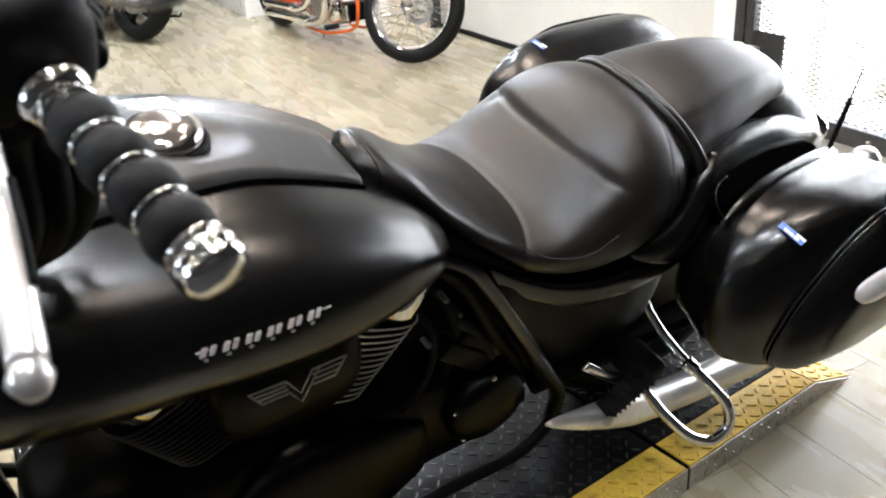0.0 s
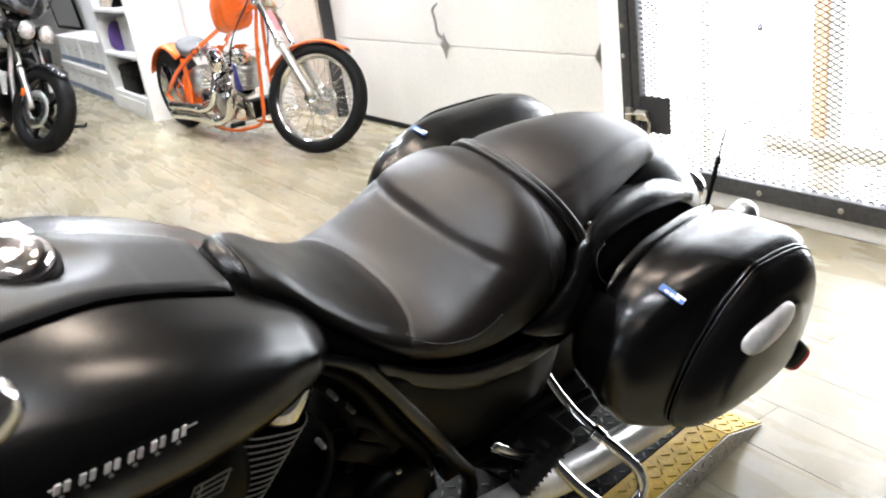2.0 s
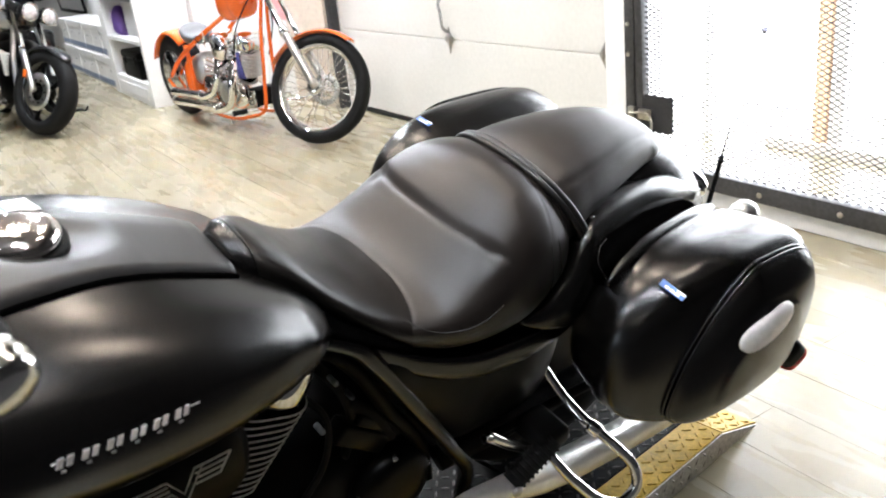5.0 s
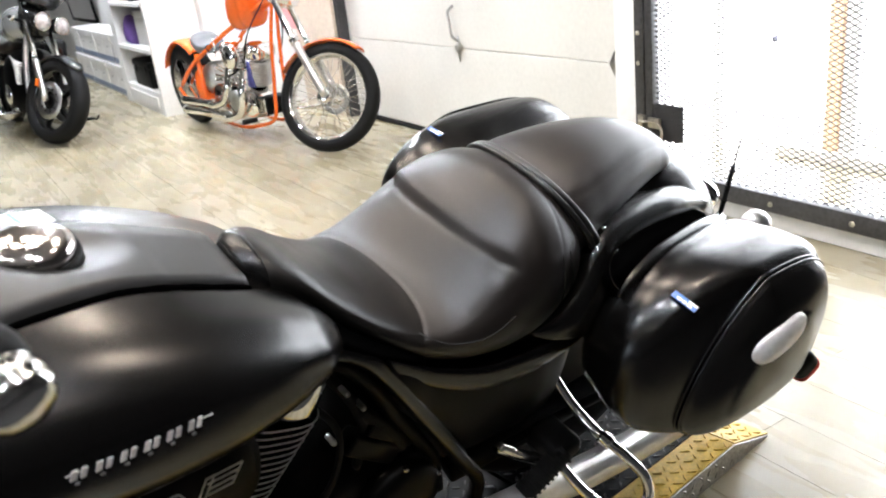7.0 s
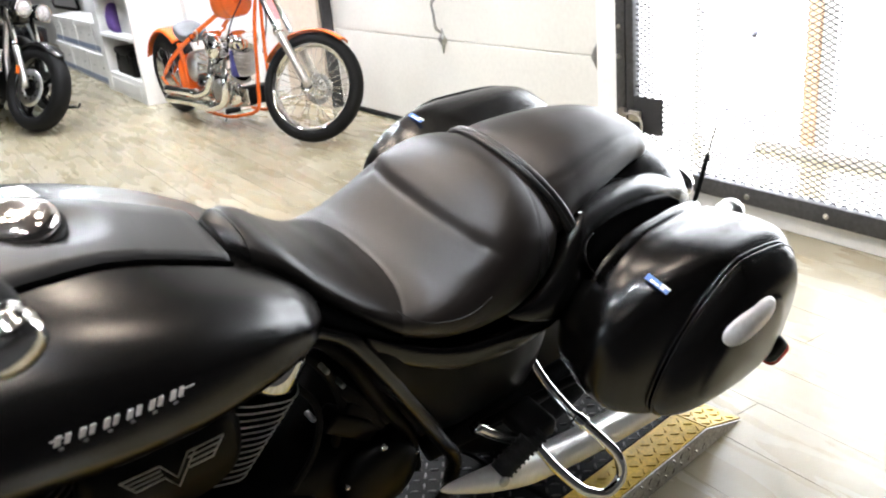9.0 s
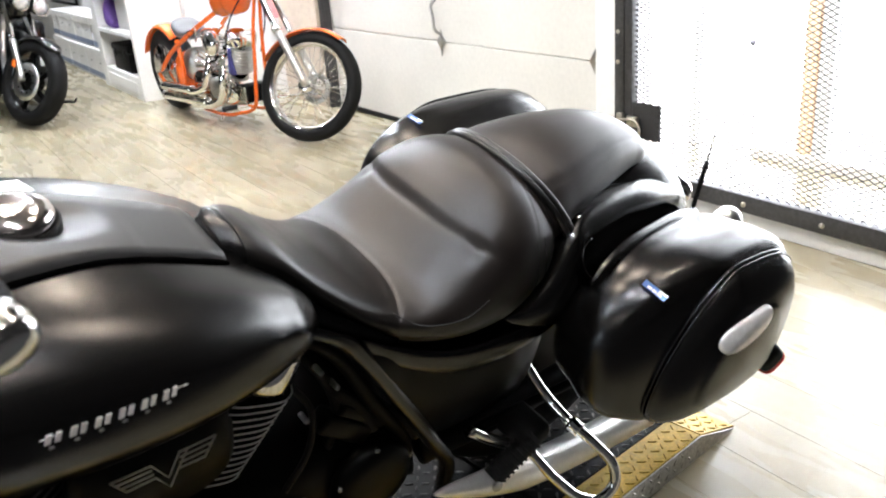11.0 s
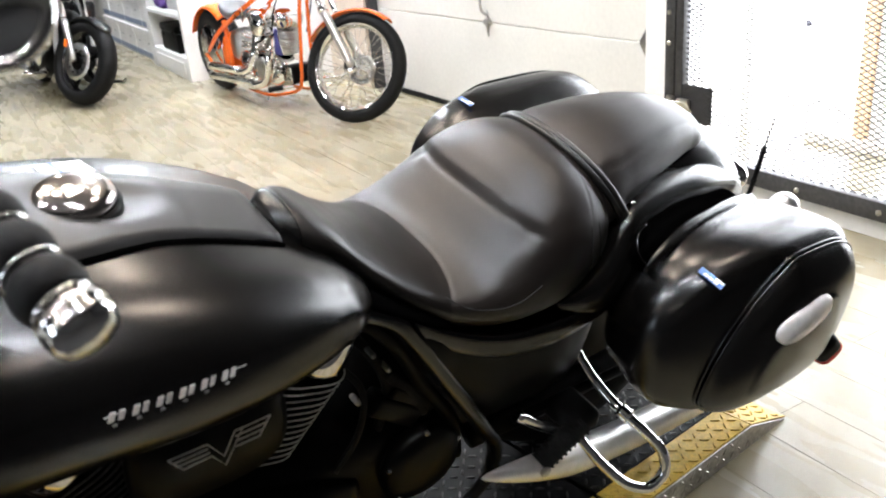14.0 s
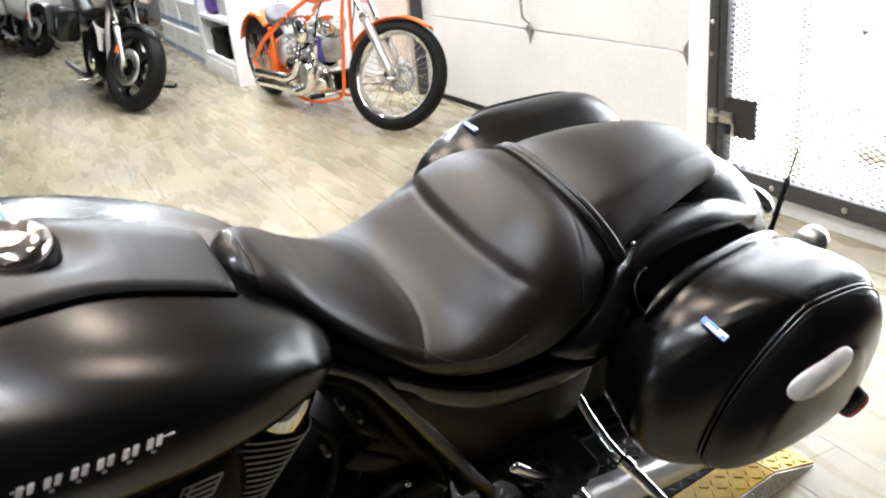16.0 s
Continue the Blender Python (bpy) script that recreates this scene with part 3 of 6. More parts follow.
def tank_side(x, z):
    """How far out the tank's near skin lies at a height."""
    r = TANK_ROWS[int(np.argmin(abs(TANK_ROWS[:, 0] - x)))]
    v = min(abs(z - r[4]) / ((r[3] - r[4]) if z > r[4] else (r[4] - r[5])), 0.999)
    e = r[6] if z > r[4] else r[7]
    return r[1] - r[2] * (1 - v**e) ** (1 / e)


CAPCHROME = material("dulled_chrome", (0.58, 0.54, 0.52), 0.16, 1.0, rough_var=0.05, stain_size=25)
# console along the middle of the tank, dished behind the filler cap
bm = bmesh.new()
rings = []
CAP = (0.03, -0.018)
for x, w in spline([(-0.36, 0.12), (-0.2, 0.15), (-0.08, 0.14), (0.03, 0.118), (0.1, 0.1), (0.16, 0.093), (0.22, 0.09), (0.264, 0.087)], 90):
    ring = []
    for k in range(61):
        v = -1 + 2 * k / 60
        y = -0.012 + v * w * (0.86 if v > 0 else 1.0)
        edge = min(1.0, (1 - abs(v)) * 9)
        h = tank_skin(x, y) - 0.004 + 0.016 * edge**0.5
        d = math.hypot((x - CAP[0] - 0.012) / (0.105 if x > CAP[0] else 0.075), (y - CAP[1]) / 0.07)
        q = max(0.0, min(1.0, (1.0 - d) / 0.6))
        h -= 0.011 * q * q * (3 - 2 * q)
        ring.append((x, y, h))
    ring += [(x, -0.012 + w * 0.85, tank_skin(x, -0.012 + 0.86 * w) - 0.02), (x, -0.012 - w * 0.985, tank_skin(x, -0.012 - w) - 0.02)]
    rings.append(ring)
skin(bm, rings)
part("console", bm, CONSOLE, bike, "satin dark grey tank console")
for side in (-1, 1):
    edge_line = [(x, -0.012 + side * (w * (0.86 if side > 0 else 1.0) + 0.0015), tank_skin(x, -0.012 + side * w * (0.86 if side > 0 else 1.0)) + 0.0005) for x, w in spline([(-0.36, 0.12), (-0.2, 0.15), (-0.08, 0.14), (0.03, 0.118), (0.1, 0.1), (0.16, 0.093), (0.22, 0.09), (0.264, 0.087)], 40)]
    # black bar in place of the shadow along the console edge
    part("console_shadow", tube(edge_line, 0.0042, 0, 8), SHADE_BLACK, bike, "black line painted as the shadow under the console edge")
zc = tank_skin(*CAP) - 0.004
cap = part("filler_cap", lathe([(0.05, -0.01), (0.05, 0.016), (0.047, 0.022), (0.038, 0.028), (0.02, 0.032), (0, 0.033)], 48, at=(*CAP, zc)), CAPCHROME, bike, "domed chrome fuel filler cap")
# ring blackened to draw the shadow line round the cap
part("cap_shadow_ring", lathe([(0.056, -0.012), (0.056, 0.006), (0.053, 0.008), (0.051, 0.006)], 48, at=(*CAP, zc)), BLACK, cap, "matt black ring that draws the shadow line under the cap")
tag = part("paper_tag", turned(block((-0.03, -0.03, 0), (0.03, 0.03, 0.001), 0), pose(0.045, 0.08, tank_skin(0.045, 0.08) + 0.0155, -12, 9, 4)), PAPER, bike, "white paper tag", smooth=False)
part("tag_line", turned(block((-0.012, -0.0295, 0.001), (-0.006, 0.0295, 0.0016), 0), pose(0.045, 0.08, tank_skin(0.045, 0.08) + 0.0155, -12, 9, 4)), BLUE, tag, "blue printed line", smooth=False)

# raised pewter lettering on the tank's flank, kept as plain slanting shapes, over a thin bar
def flank_piece(u0, u1, v0, v1, lift, slant=0.0):
    """A raised piece on the tank between places along (0 to 1) and up the flank."""
    bm = bmesh.new()
    low, high = [], []
    for u, v in ((u0, v0), (u1, v0), (u1 + slant, v1), (u0 + slant, v1)):
        x = -0.03 + 0.137 * u
        z = 0.841 - 0.009 * u + v
        y = tank_side(x, z)
        low.append(bm.verts.new((x, y + 0.002, z)))
        high.append(bm.verts.new((x, y - lift, z)))
    bm.faces.new(high)
    for k in range(4):
        bm.faces.new((low[k], low[(k + 1) % 4], high[(k + 1) % 4], high[k]))
    return bm


badge = part("name_badge", flank_piece(-0.02, 1.16, 0.0056, 0.0066, 0.001), LETTER, bike, "pewter raised lettering shapes on a thin bar", smooth=False)
for k in range(6):
    u = 0.0 + k * 0.185
    part("letter_bar", flank_piece(u, u + 0.045, 0, 0.0098, 0.002, 0.03), LETTER, badge, smooth=False)
    part("letter_bar", flank_piece(u + 0.075, u + 0.115, 0, 0.0098, 0.002, 0.03), LETTER, badge, smooth=False)
    part("small_mark", flank_piece(u + 0.03, u + 0.065, -0.0078, -0.0048, 0.0006), STEEL, badge, smooth=False)

# rider seat, with stitched panels and the crease across the hollow
SEAT = [(0.266, -0.02, 0.008, 0.846, 0.842, 0.838, 2.2, 2.2), (0.27, -0.02, 0.03, 0.856, 0.841, 0.827, 2.2, 2.2), (0.282, -0.02, 0.053, 0.868, 0.838, 0.812, 2.2, 2.2), (0.3, -0.02, 0.07, 0.87, 0.832, 0.795, 2.2, 2.2), (0.335, -0.02, 0.09, 0.852, 0.818, 0.772, 2.2, 2.2), (0.40, -0.02, 0.13, 0.795, 0.76, 0.715, 2.3, 2.2), (0.48, -0.02, 0.166, 0.742, 0.705, 0.65, 2.4, 2.2),
        (0.55, -0.02, 0.19, 0.738, 0.69, 0.61, 2.4, 2.2), (0.62, -0.02, 0.202, 0.783, 0.69, 0.585, 2.3, 2.2), (0.68, -0.02, 0.204, 0.832, 0.70, 0.57, 2.3, 2.2), (0.74, -0.02, 0.198, 0.86, 0.715, 0.56, 2.25, 2.2), (0.79, -0.02, 0.184, 0.858, 0.72, 0.575, 2.2, 2.2), (0.835, -0.02, 0.162, 0.836, 0.715, 0.61, 2.2, 2.2), (0.865, -0.02, 0.13, 0.80, 0.71, 0.65, 2.2, 2.2)]


def groove(d, width):
    return math.exp(-(d / width) ** 2)


def seat_lift(x, y, si):
    """Seams and folds of the cover: depth below the plain shape."""
    if si < -0.2:
        return 0.0
    out = 0.0
    ay = abs(y)
    # seam between the smooth front and the hollow
    front = 0.532 - 0.9 * max(0.0, ay - 0.02) ** 2 - 0.02 * (ay / 0.18) ** 4
    out -= 0.0016 * groove(x - front, 0.0022)
    if ay < 0.2 and x > front:
        out += 0.0012 * min(1.0, (x - front) / 0.01) * min(1.0, max(0.0, 0.2 - ay) / 0.02)
    # fold in the hollow, deepest at its ends
    fold = 0.637 + 0.03 * (ay / 0.16) ** 3
    if ay < 0.19:
        fade = min(1.0, (0.19 - ay) / 0.03)
        out -= 0.0045 * fade * groove(x - fold, 0.006)
        out += 0.0055 * fade * (math.exp(-(x - fold) / 0.045) * min(1.0, (x - fold) / 0.012) if x > fold else 0.0)
        out -= 0.006 * groove(math.hypot(x - 0.65, ay - 0.15), 0.016)
    # bolster seam behind
    rear = 0.79 - 1.2 * max(0.0, ay - 0.05) ** 2
    out -= 0.0012 * groove(x - rear, 0.0025) if ay < 0.2 else 0
    return out


seat = part("rider_seat", body(SEAT, 190, 150, lift=seat_lift), LEATHER, bike, "black leather rider seat with stitched panels and a fold across the hollow")
# the front panel up to the stitched seam is a smoother, blacker hide
HIDE = material("smooth_black_hide", (0.0055, 0.0045, 0.0038), 0.36, 0.0, 0.25, 500, 0.15, 6, 0.08, 700, spec=0.36, rough_var=0.04)
seat.data.materials.append(HIDE)
for face in seat.data.polygons:
    mid = face.center
    away = abs(mid.y + 0.02)
    if mid.x < 0.532 - 0.9 * max(0.0, away - 0.02) ** 2 - 0.02 * (away / 0.18) ** 4:
        face.material_index = 1
NOSE = material("smooth_black_vinyl", (0.004, 0.0038, 0.0036), 0.26, 0.0, 0.2, 300, spec=0.45)
part("nose_trim", body([(0.2645, -0.02, 0.009, 0.847, 0.842, 0.837, 2.2, 2.2), (0.2685, -0.02, 0.031, 0.857, 0.841, 0.826, 2.2, 2.2), (0.281, -0.02, 0.0545, 0.8695, 0.838, 0.811, 2.2, 2.2), (0.297, -0.02, 0.069, 0.8715, 0.832, 0.796, 2.2, 2.2), (0.306, -0.02, 0.07, 0.866, 0.829, 0.793, 2.2, 2.2)], 30, 48), NOSE, seat, "smooth black nose of the seat")
# flat black body that stands for the shadow beneath the nose
part("nose_shadow", body([(0.252, -0.02, 0.05, 0.818, 0.802, 0.78, 2.2, 2.2), (0.3, -0.02, 0.105, 0.806, 0.785, 0.755, 2.2, 2.2), (0.36, -0.02, 0.145, 0.775, 0.752, 0.715, 2.2, 2.2), (0.43, -0.02, 0.165, 0.73, 0.71, 0.68, 2.2, 2.2), (0.5, -0.02, 0.172, 0.69, 0.67, 0.64, 2.2, 2.2)], 30, 36), SHADE_BLACK, seat, "black filler painted as the shadow under the seat nose")
# stitched lower seam on the near flank
def on_seat(x, frac, out=0.001):
    s = spline(SEAT, 240)
    r = s[int(np.argmin(abs(s[:, 0] - x)))]
    a = math.pi + radians(frac)
    co, si = math.cos(a), math.sin(a)
    e = r[6] if si > 0 else r[7]
    return (x, r[1] + (r[2] + out) * power(co, 2 / e), r[4] + ((r[3] - r[4]) if si > 0 else (r[4] - r[5])) * power(si, 2 / e))


part("stitching", tube([on_seat(0.495, -28), on_seat(0.52, -12), on_seat(0.56, -4), on_seat(0.61, -3), on_seat(0.65, -8)], 0.0013, 40, 6), THREAD, seat, "dark stitched seam")
part("stitching", tube([on_seat(0.78, 40), on_seat(0.775, 10), on_seat(0.765, -15), on_seat(0.775, -45)], 0.0013, 40, 6), THREAD, seat)
part("stitching", tube([on_seat(0.81, 40), on_seat(0.805, 10), on_seat(0.79, -15), on_seat(0.79, -45)], 0.0013, 40, 6), THREAD, seat)

PILLION = [(0.785, -0.02, 0.150, 0.83, 0.755, 0.69, 2.2, 2.3), (0.83, -0.02, 0.156, 0.852, 0.76, 0.69, 2.25, 2.3), (0.91, -0.02, 0.138, 0.871, 0.77, 0.71, 2.3, 2.3), (0.99, -0.02, 0.115, 0.874, 0.78, 0.73, 2.35, 2.3), (1.07, -0.02, 0.092, 0.866, 0.785, 0.74, 2.35, 2.3), (1.14, -0.02, 0.07, 0.843, 0.782, 0.745, 2.3, 2.3), (1.19, -0.02, 0.054, 0.812, 0.772, 0.748, 2.2, 2.2), (1.22, -0.02, 0.028, 0.784, 0.765, 0.75, 2.2, 2.2), (1.23, -0.02, 0.01, 0.769, 0.763, 0.756, 2.2, 2.2)]


def pillion_lift(x, y, si):
    """A pressed seam along each shoulder, and faint creases in the cover."""
    if si <= 0:
        return 0.0
    ay = abs(y)
    line = 0.118 - 0.30 * max(0.0, x - 0.88) ** 1.15
    return -0.0022 * groove(ay - line, 0.003) + 0.0012 * groove(ay - line + 0.012, 0.01)


pillion = part("pillion_seat", body(PILLION, 130, 130, lift=pillion_lift), LEATHER, bike, "black leather passenger seat")
# the two rolls of piping that bound it in front
for dx, grow, r in ((-0.004, 0.006, 0.0062), (0.0085, 0.0055, 0.0075)):
    pts = []
    for k in range(-6, 47):
        a = radians(180 * k / 40)
        co, si = math.cos(a), math.sin(a)
        u, v = power(co, 0.9), power(si, 0.9)
        if si < 0:
            u, v = power(co, 0.25), -0.25 * min(k, 0) / 6 * -1 if k < 0 else -0.25 * (k - 40) / 6
        pts.append((0.797 + dx + 0.072 * (1 - v), -0.02 + (0.154 + grow) * u, 0.745 + (0.111 + grow) * v))
    part("piping", tube(pts, r, 80, 12), PIPING, pillion, "black leather piping")

# saddlebags, lofted outwards from the bike
# rows: how far out, centre, reach forwards, reach backwards, top, widest height, bottom, roundness of the upper front, upper rear and lower corners
BAG = [(0.17, 1.10, 0.195, 0.19, 0.655, 0.55, 0.47, 3, 3, 2.8), (0.20, 1.10, 0.236, 0.215, 0.697, 0.55, 0.43, 3, 3, 2.7), (0.27, 1.10, 0.267, 0.232, 0.728, 0.54, 0.40, 2.6, 3, 2.5), (0.32, 1.10, 0.272, 0.237, 0.739, 0.525, 0.387, 2.45, 3.1, 2.4),
       (0.35, 1.10, 0.258, 0.238, 0.741, 0.51, 0.384, 2.3, 3.2, 2.3), (0.37, 1.10, 0.228, 0.234, 0.738, 0.5, 0.385, 2.1, 3.2, 2.25), (0.38, 1.10, 0.206, 0.228, 0.734, 0.49, 0.387, 1.9, 3.2, 2.25), (0.389, 1.10, 0.178, 0.22, 0.73, 0.48, 0.39, 1.72, 3.1, 2.2)]
SHELL = [(0.397, 1.10, 0.176, 0.22, 0.728, 0.48, 0.39, 1.7, 3.1, 2.2), (0.41, 1.10, 0.17, 0.215, 0.72, 0.48, 0.396, 1.7, 3.0, 2.2), (0.428, 1.10, 0.15, 0.195, 0.698, 0.485, 0.414, 1.75, 2.8, 2.15), (0.444, 1.10, 0.113, 0.142, 0.664, 0.495, 0.445, 1.85, 2.6, 2.1),
         (0.455, 1.10, 0.070, 0.088, 0.622, 0.51, 0.48, 2, 2.4, 2.1), (0.459, 1.10, 0.02, 0.025, 0.56, 0.53, 0.52, 2, 2.2, 2.1)]


def bag_edge(row, k, m, out=0.0):
    """A point of the bag's outline, k of m."""
    s, c, al, ar, zt, zm, zb, el, er, eb = row
    t = 2 * math.pi * k / m
    co, si = math.cos(t), math.sin(t)
    e = eb if si < 0 else (er if co > 0 else el)
    # the two upper exponents meet over the crown without a step
    if si > 0:
        q = max(0.0, min(1.0, 0.5 + 1.2 * co))
        e = el + (er - el) * q * q * (3 - 2 * q)
    return c + ((ar if co > 0 else al) + out) * power(co, 2 / e), zm + (((zt - zm) if si > 0 else (zm - zb)) + out) * power(si, 2 / e)


def bag_out_by(side):
    """The far bag hangs a little further out."""
    return 0.045 if side > 0 else 0.0


# the far bag sits fuller and a little lower
FAR_BAG = np.array((0, 0, 0.028, 0.03, -0.02, 0, 0, 0.9, 0.9, 0))


def bag_body(rows, n, m, side):
    bm = bmesh.new()
    rings = []
    for row in spline(rows, n):
        if side > 0:
            row = row + FAR_BAG
        rings.append([(x, side * (row[0] + bag_out_by(side)), z) for x, z in (bag_edge(row, k, m) for k in range(m))])
    skin(bm, rings)
    return bm


def saddlebag(side):
    base = part("saddlebag", bag_body(BAG, 44, 96, side), SATIN, bike, "satin black hard saddlebag")
    part("outer_shell", bag_body(SHELL, 40, 96, side), SATIN, base, "satin black outer shell")
    core = [tuple(v - (0.006 if i in (2, 3) else 0.005 if i == 4 else -0.005 if i == 6 else 0) for i, v in enumerate((d,) + BAG[-1][1:])) for d in (0.384, 0.402)]
    part("seam", bag_body(core, 3, 96, side), SHADE_BLACK, base, "black rubber seam")
    for row, out, r in ((BAG[-1], -0.0005, 0.0034), (SHELL[0], -0.0005, 0.003)):
        edge = tuple(np.add(row, FAR_BAG)) if side > 0 else row
        pts = [(x, side * (row[0] + bag_out_by(side)), z) for x, z in (bag_edge(edge, k, 96, out) for k in range(96))]
        part("lip", tube(pts + pts[:1], r, 0, 8, close=True), SATIN, base)
    # sticker on the shoulder
    m = pose(0.921, -0.345, 0.7095, 0, -33, 0) @ pose(0, 0, 0, 12, 0, 0) if side < 0 else pose(0.94, 0.365, 0.7175, 0, -19, 0) @ pose(0, 0, 0, -3, 0, 0)
    st = part("sticker", turned(block((-0.006, -0.024, 0), (0.006, 0.024, 0.0004), 0), m), BLUE, base, "small blue and white sticker", smooth=False)
    for y0, y1, x0, x1 in ((-0.015, -0.006, -0.004, 0.0005), (-0.004, 0.004, -0.004, 0.0005), (0.006, 0.014, -0.004, 0.0005), (-0.0235, -0.006, 0.002, 0.0058)):
        part("sticker_print", turned(block((x0, y0, 0.0005), (x1, y1, 0.0008), 0), m), PAPER, st, smooth=False)
    return base


near_bag = saddlebag(-1)
saddlebag(1)
# oval bright plate on the near bag's outer face
SHELL_ROWS = spline(SHELL, 400)


def bag_out(x, z):
    """How far out the bag's outer face lies."""
    for s, c, al, ar, zt, zm, zb, el, er, eb in SHELL_ROWS[::-1]:
        e = eb if z < zm else (er if x > c else el)
        if (abs(x - c) / (ar if x > c else al)) ** e + (abs(z - zm) / ((zt - zm) if z > zm else (zm - zb))) ** e < 1:
            return s
    return 0.4


ov = bmesh.new()
rings = []
for s, h in ((1.0, 0.0), (1.0, 0.005), (0.9, 0.0085), (0.6, 0.0105), (0.05, 0.0115)):
    ring = []
    for k in range(40):
        a = 2 * math.pi * k / 40
        u, v = 0.068 * power(math.cos(a), 0.85) * s, 0.029 * power(math.sin(a), 0.9) * s
        x = 1.082 + u * 0.97 - v * 0.1
        zz = 0.629 + u * 0.24 + v
        ring.append((x, -bag_out(x, zz) - h + 0.002, zz))
    rings.append(ring)
skin(ov, rings)
part("oval_plate", ov, BRIGHT, near_bag, "bright oval metal plate")

# rear turn signal behind the near bag
signal_pose = pose(1.258, -0.42, 0.474, 0, 47, -6)
sig = part("turn_signal", turned(body([(-0.034, 0, 0.016, 0.014, 0, -0.014, 3, 3), (-0.024, 0, 0.026, 0.023, 0, -0.023, 3.4, 3.4), (0.008, 0, 0.034, 0.03, 0, -0.03, 3.6, 3.6), (0.014, 0, 0.0345, 0.0305, 0, -0.0305, 3.6, 3.6)], 14, 32), signal_pose), BLACK, bike, "black rear turn signal with a red lens")
part("lens", turned(body([(0.0145, 0, 0.0342, 0.0302, 0, -0.0302, 3.6, 3.6), (0.032, 0, 0.0335, 0.0295, 0, -0.0295, 3.4, 3.4), (0.039, 0, 0.026, 0.022, 0, -0.022, 3, 3)], 8, 32), signal_pose), REDLENS, sig, "red plastic lens")
part("stem", tube([(1.16, -0.25, 0.5), (1.245, -0.385, 0.5)], 0.011, 6), BLACK, sig)

# rear fender and tail fairings between pillion seat and bags
part("rear_fender", body([(0.72, -0.01, 0.10, 0.70, 0.6, 0.45, 2.5, 2.5), (0.9, -0.01, 0.135, 0.74, 0.6, 0.42, 2.5, 2.5), (1.1, -0.01, 0.14, 0.752, 0.58, 0.40, 2.3, 2.5), (1.2, -0.01, 0.132, 0.77, 0.57, 0.38, 2.2, 2.4), (1.28, -0.01, 0.124, 0.748, 0.55, 0.36, 2.2, 2.4), (1.36, -0.01, 0.108, 0.685, 0.5, 0.33, 2.3, 2.4), (1.41, -0.01, 0.085, 0.62, 0.47, 0.33, 2.4, 2.4), (1.44, -0.01, 0.06, 0.55, 0.45, 0.33, 2.4, 2.4)], 40, 48), SATIN, bike, "satin black rear fender")
for side in (-1, 1):
    f = Matrix.Diagonal((1, side, 1, 1))
    # upper flowing band and the scooped band under it
    part("tail_fairing", turned(body([(0.86, 0.10, 0.03, 0.735, 0.70, 0.65, 2.4, 2.4), (0.92, 0.105, 0.042, 0.752, 0.71, 0.65, 2.4, 2.4), (1.02, 0.103, 0.04, 0.75, 0.705, 0.65, 2.4, 2.4), (1.13, 0.1, 0.036, 0.733, 0.69, 0.64, 2.4, 2.4), (1.22, 0.092, 0.03, 0.703, 0.67, 0.63, 2.4, 2.4), (1.3, 0.08, 0.02, 0.66, 0.64, 0.62, 2.4, 2.4)], 34, 36), f), PANEL, bike, "dull black inner tail panel")
    part("side_fairing", turned(body([(0.738, 0.182, 0.006, 0.616, 0.61, 0.604, 2.2, 2.2), (0.765, 0.188, 0.018, 0.634, 0.612, 0.592, 2.2, 2.2), (0.80, 0.192, 0.027, 0.66, 0.615, 0.58, 2.1, 2.2), (0.825, 0.192, 0.034, 0.69, 0.622, 0.575, 2.0, 2.2), (0.848, 0.188, 0.038, 0.735, 0.64, 0.578, 2.0, 2.2), (0.872, 0.182, 0.04, 0.757, 0.665, 0.595, 2.1, 2.3), (0.90, 0.169, 0.036, 0.765, 0.70, 0.63, 2.5, 2.4), (0.94, 0.158, 0.036, 0.769, 0.72, 0.66, 2.5, 2.4),
        (1.02, 0.143, 0.036, 0.769, 0.725, 0.68, 2.5, 2.4), (1.12, 0.13, 0.036, 0.756, 0.715, 0.675, 2.5, 2.4), (1.2, 0.117, 0.033, 0.732, 0.695, 0.66, 2.5, 2.4), (1.28, 0.107, 0.022, 0.69, 0.67, 0.64, 2.4, 2.4)], 60, 44), f), SATIN, bike, "satin black panel sweeping up from beside the seat")
    # nearly flush black body, painted shade for the hollow of the scoop
    part("scoop", turned(body([(0.862, 0.222, 0.008, 0.708, 0.70, 0.69, 2.4, 2.4), (0.9, 0.208, 0.03, 0.726, 0.69, 0.62, 2.8, 2.4), (1.0, 0.189, 0.03, 0.728, 0.69, 0.62, 2.8, 2.4), (1.1, 0.177, 0.029, 0.718, 0.68, 0.61, 2.8, 2.4), (1.22, 0.156, 0.024, 0.69, 0.65, 0.6, 2.6, 2.4)], 30, 24), f), SHADE_BLACK, bike, "flat black filling that paints the shade in the scoop")
    part("scoop_rim", tube([(0.874, side * 0.251, 0.69), (0.862, side * 0.243, 0.705), (0.86, side * 0.23, 0.722), (0.874, side * 0.216, 0.735), (0.9, side * 0.207, 0.742)], 0.0016, 30, 8), SATIN, bike, "thin bright rim at the mouth of the scoop")
    part("scoop_band", turned(body([(0.868, 0.252, 0.004, 0.692, 0.688, 0.68, 2.4, 2.4), (0.9, 0.244, 0.012, 0.708, 0.69, 0.66, 2.4, 2.4), (0.97, 0.23, 0.019, 0.722, 0.69, 0.65, 2.4, 2.4), (1.07, 0.215, 0.019, 0.722, 0.69, 0.64, 2.4, 2.4), (1.18, 0.196, 0.018, 0.707, 0.68, 0.64, 2.4, 2.4), (1.28, 0.17, 0.012, 0.672, 0.66, 0.64, 2.4, 2.4)], 36, 28), f), SATIN, bike)
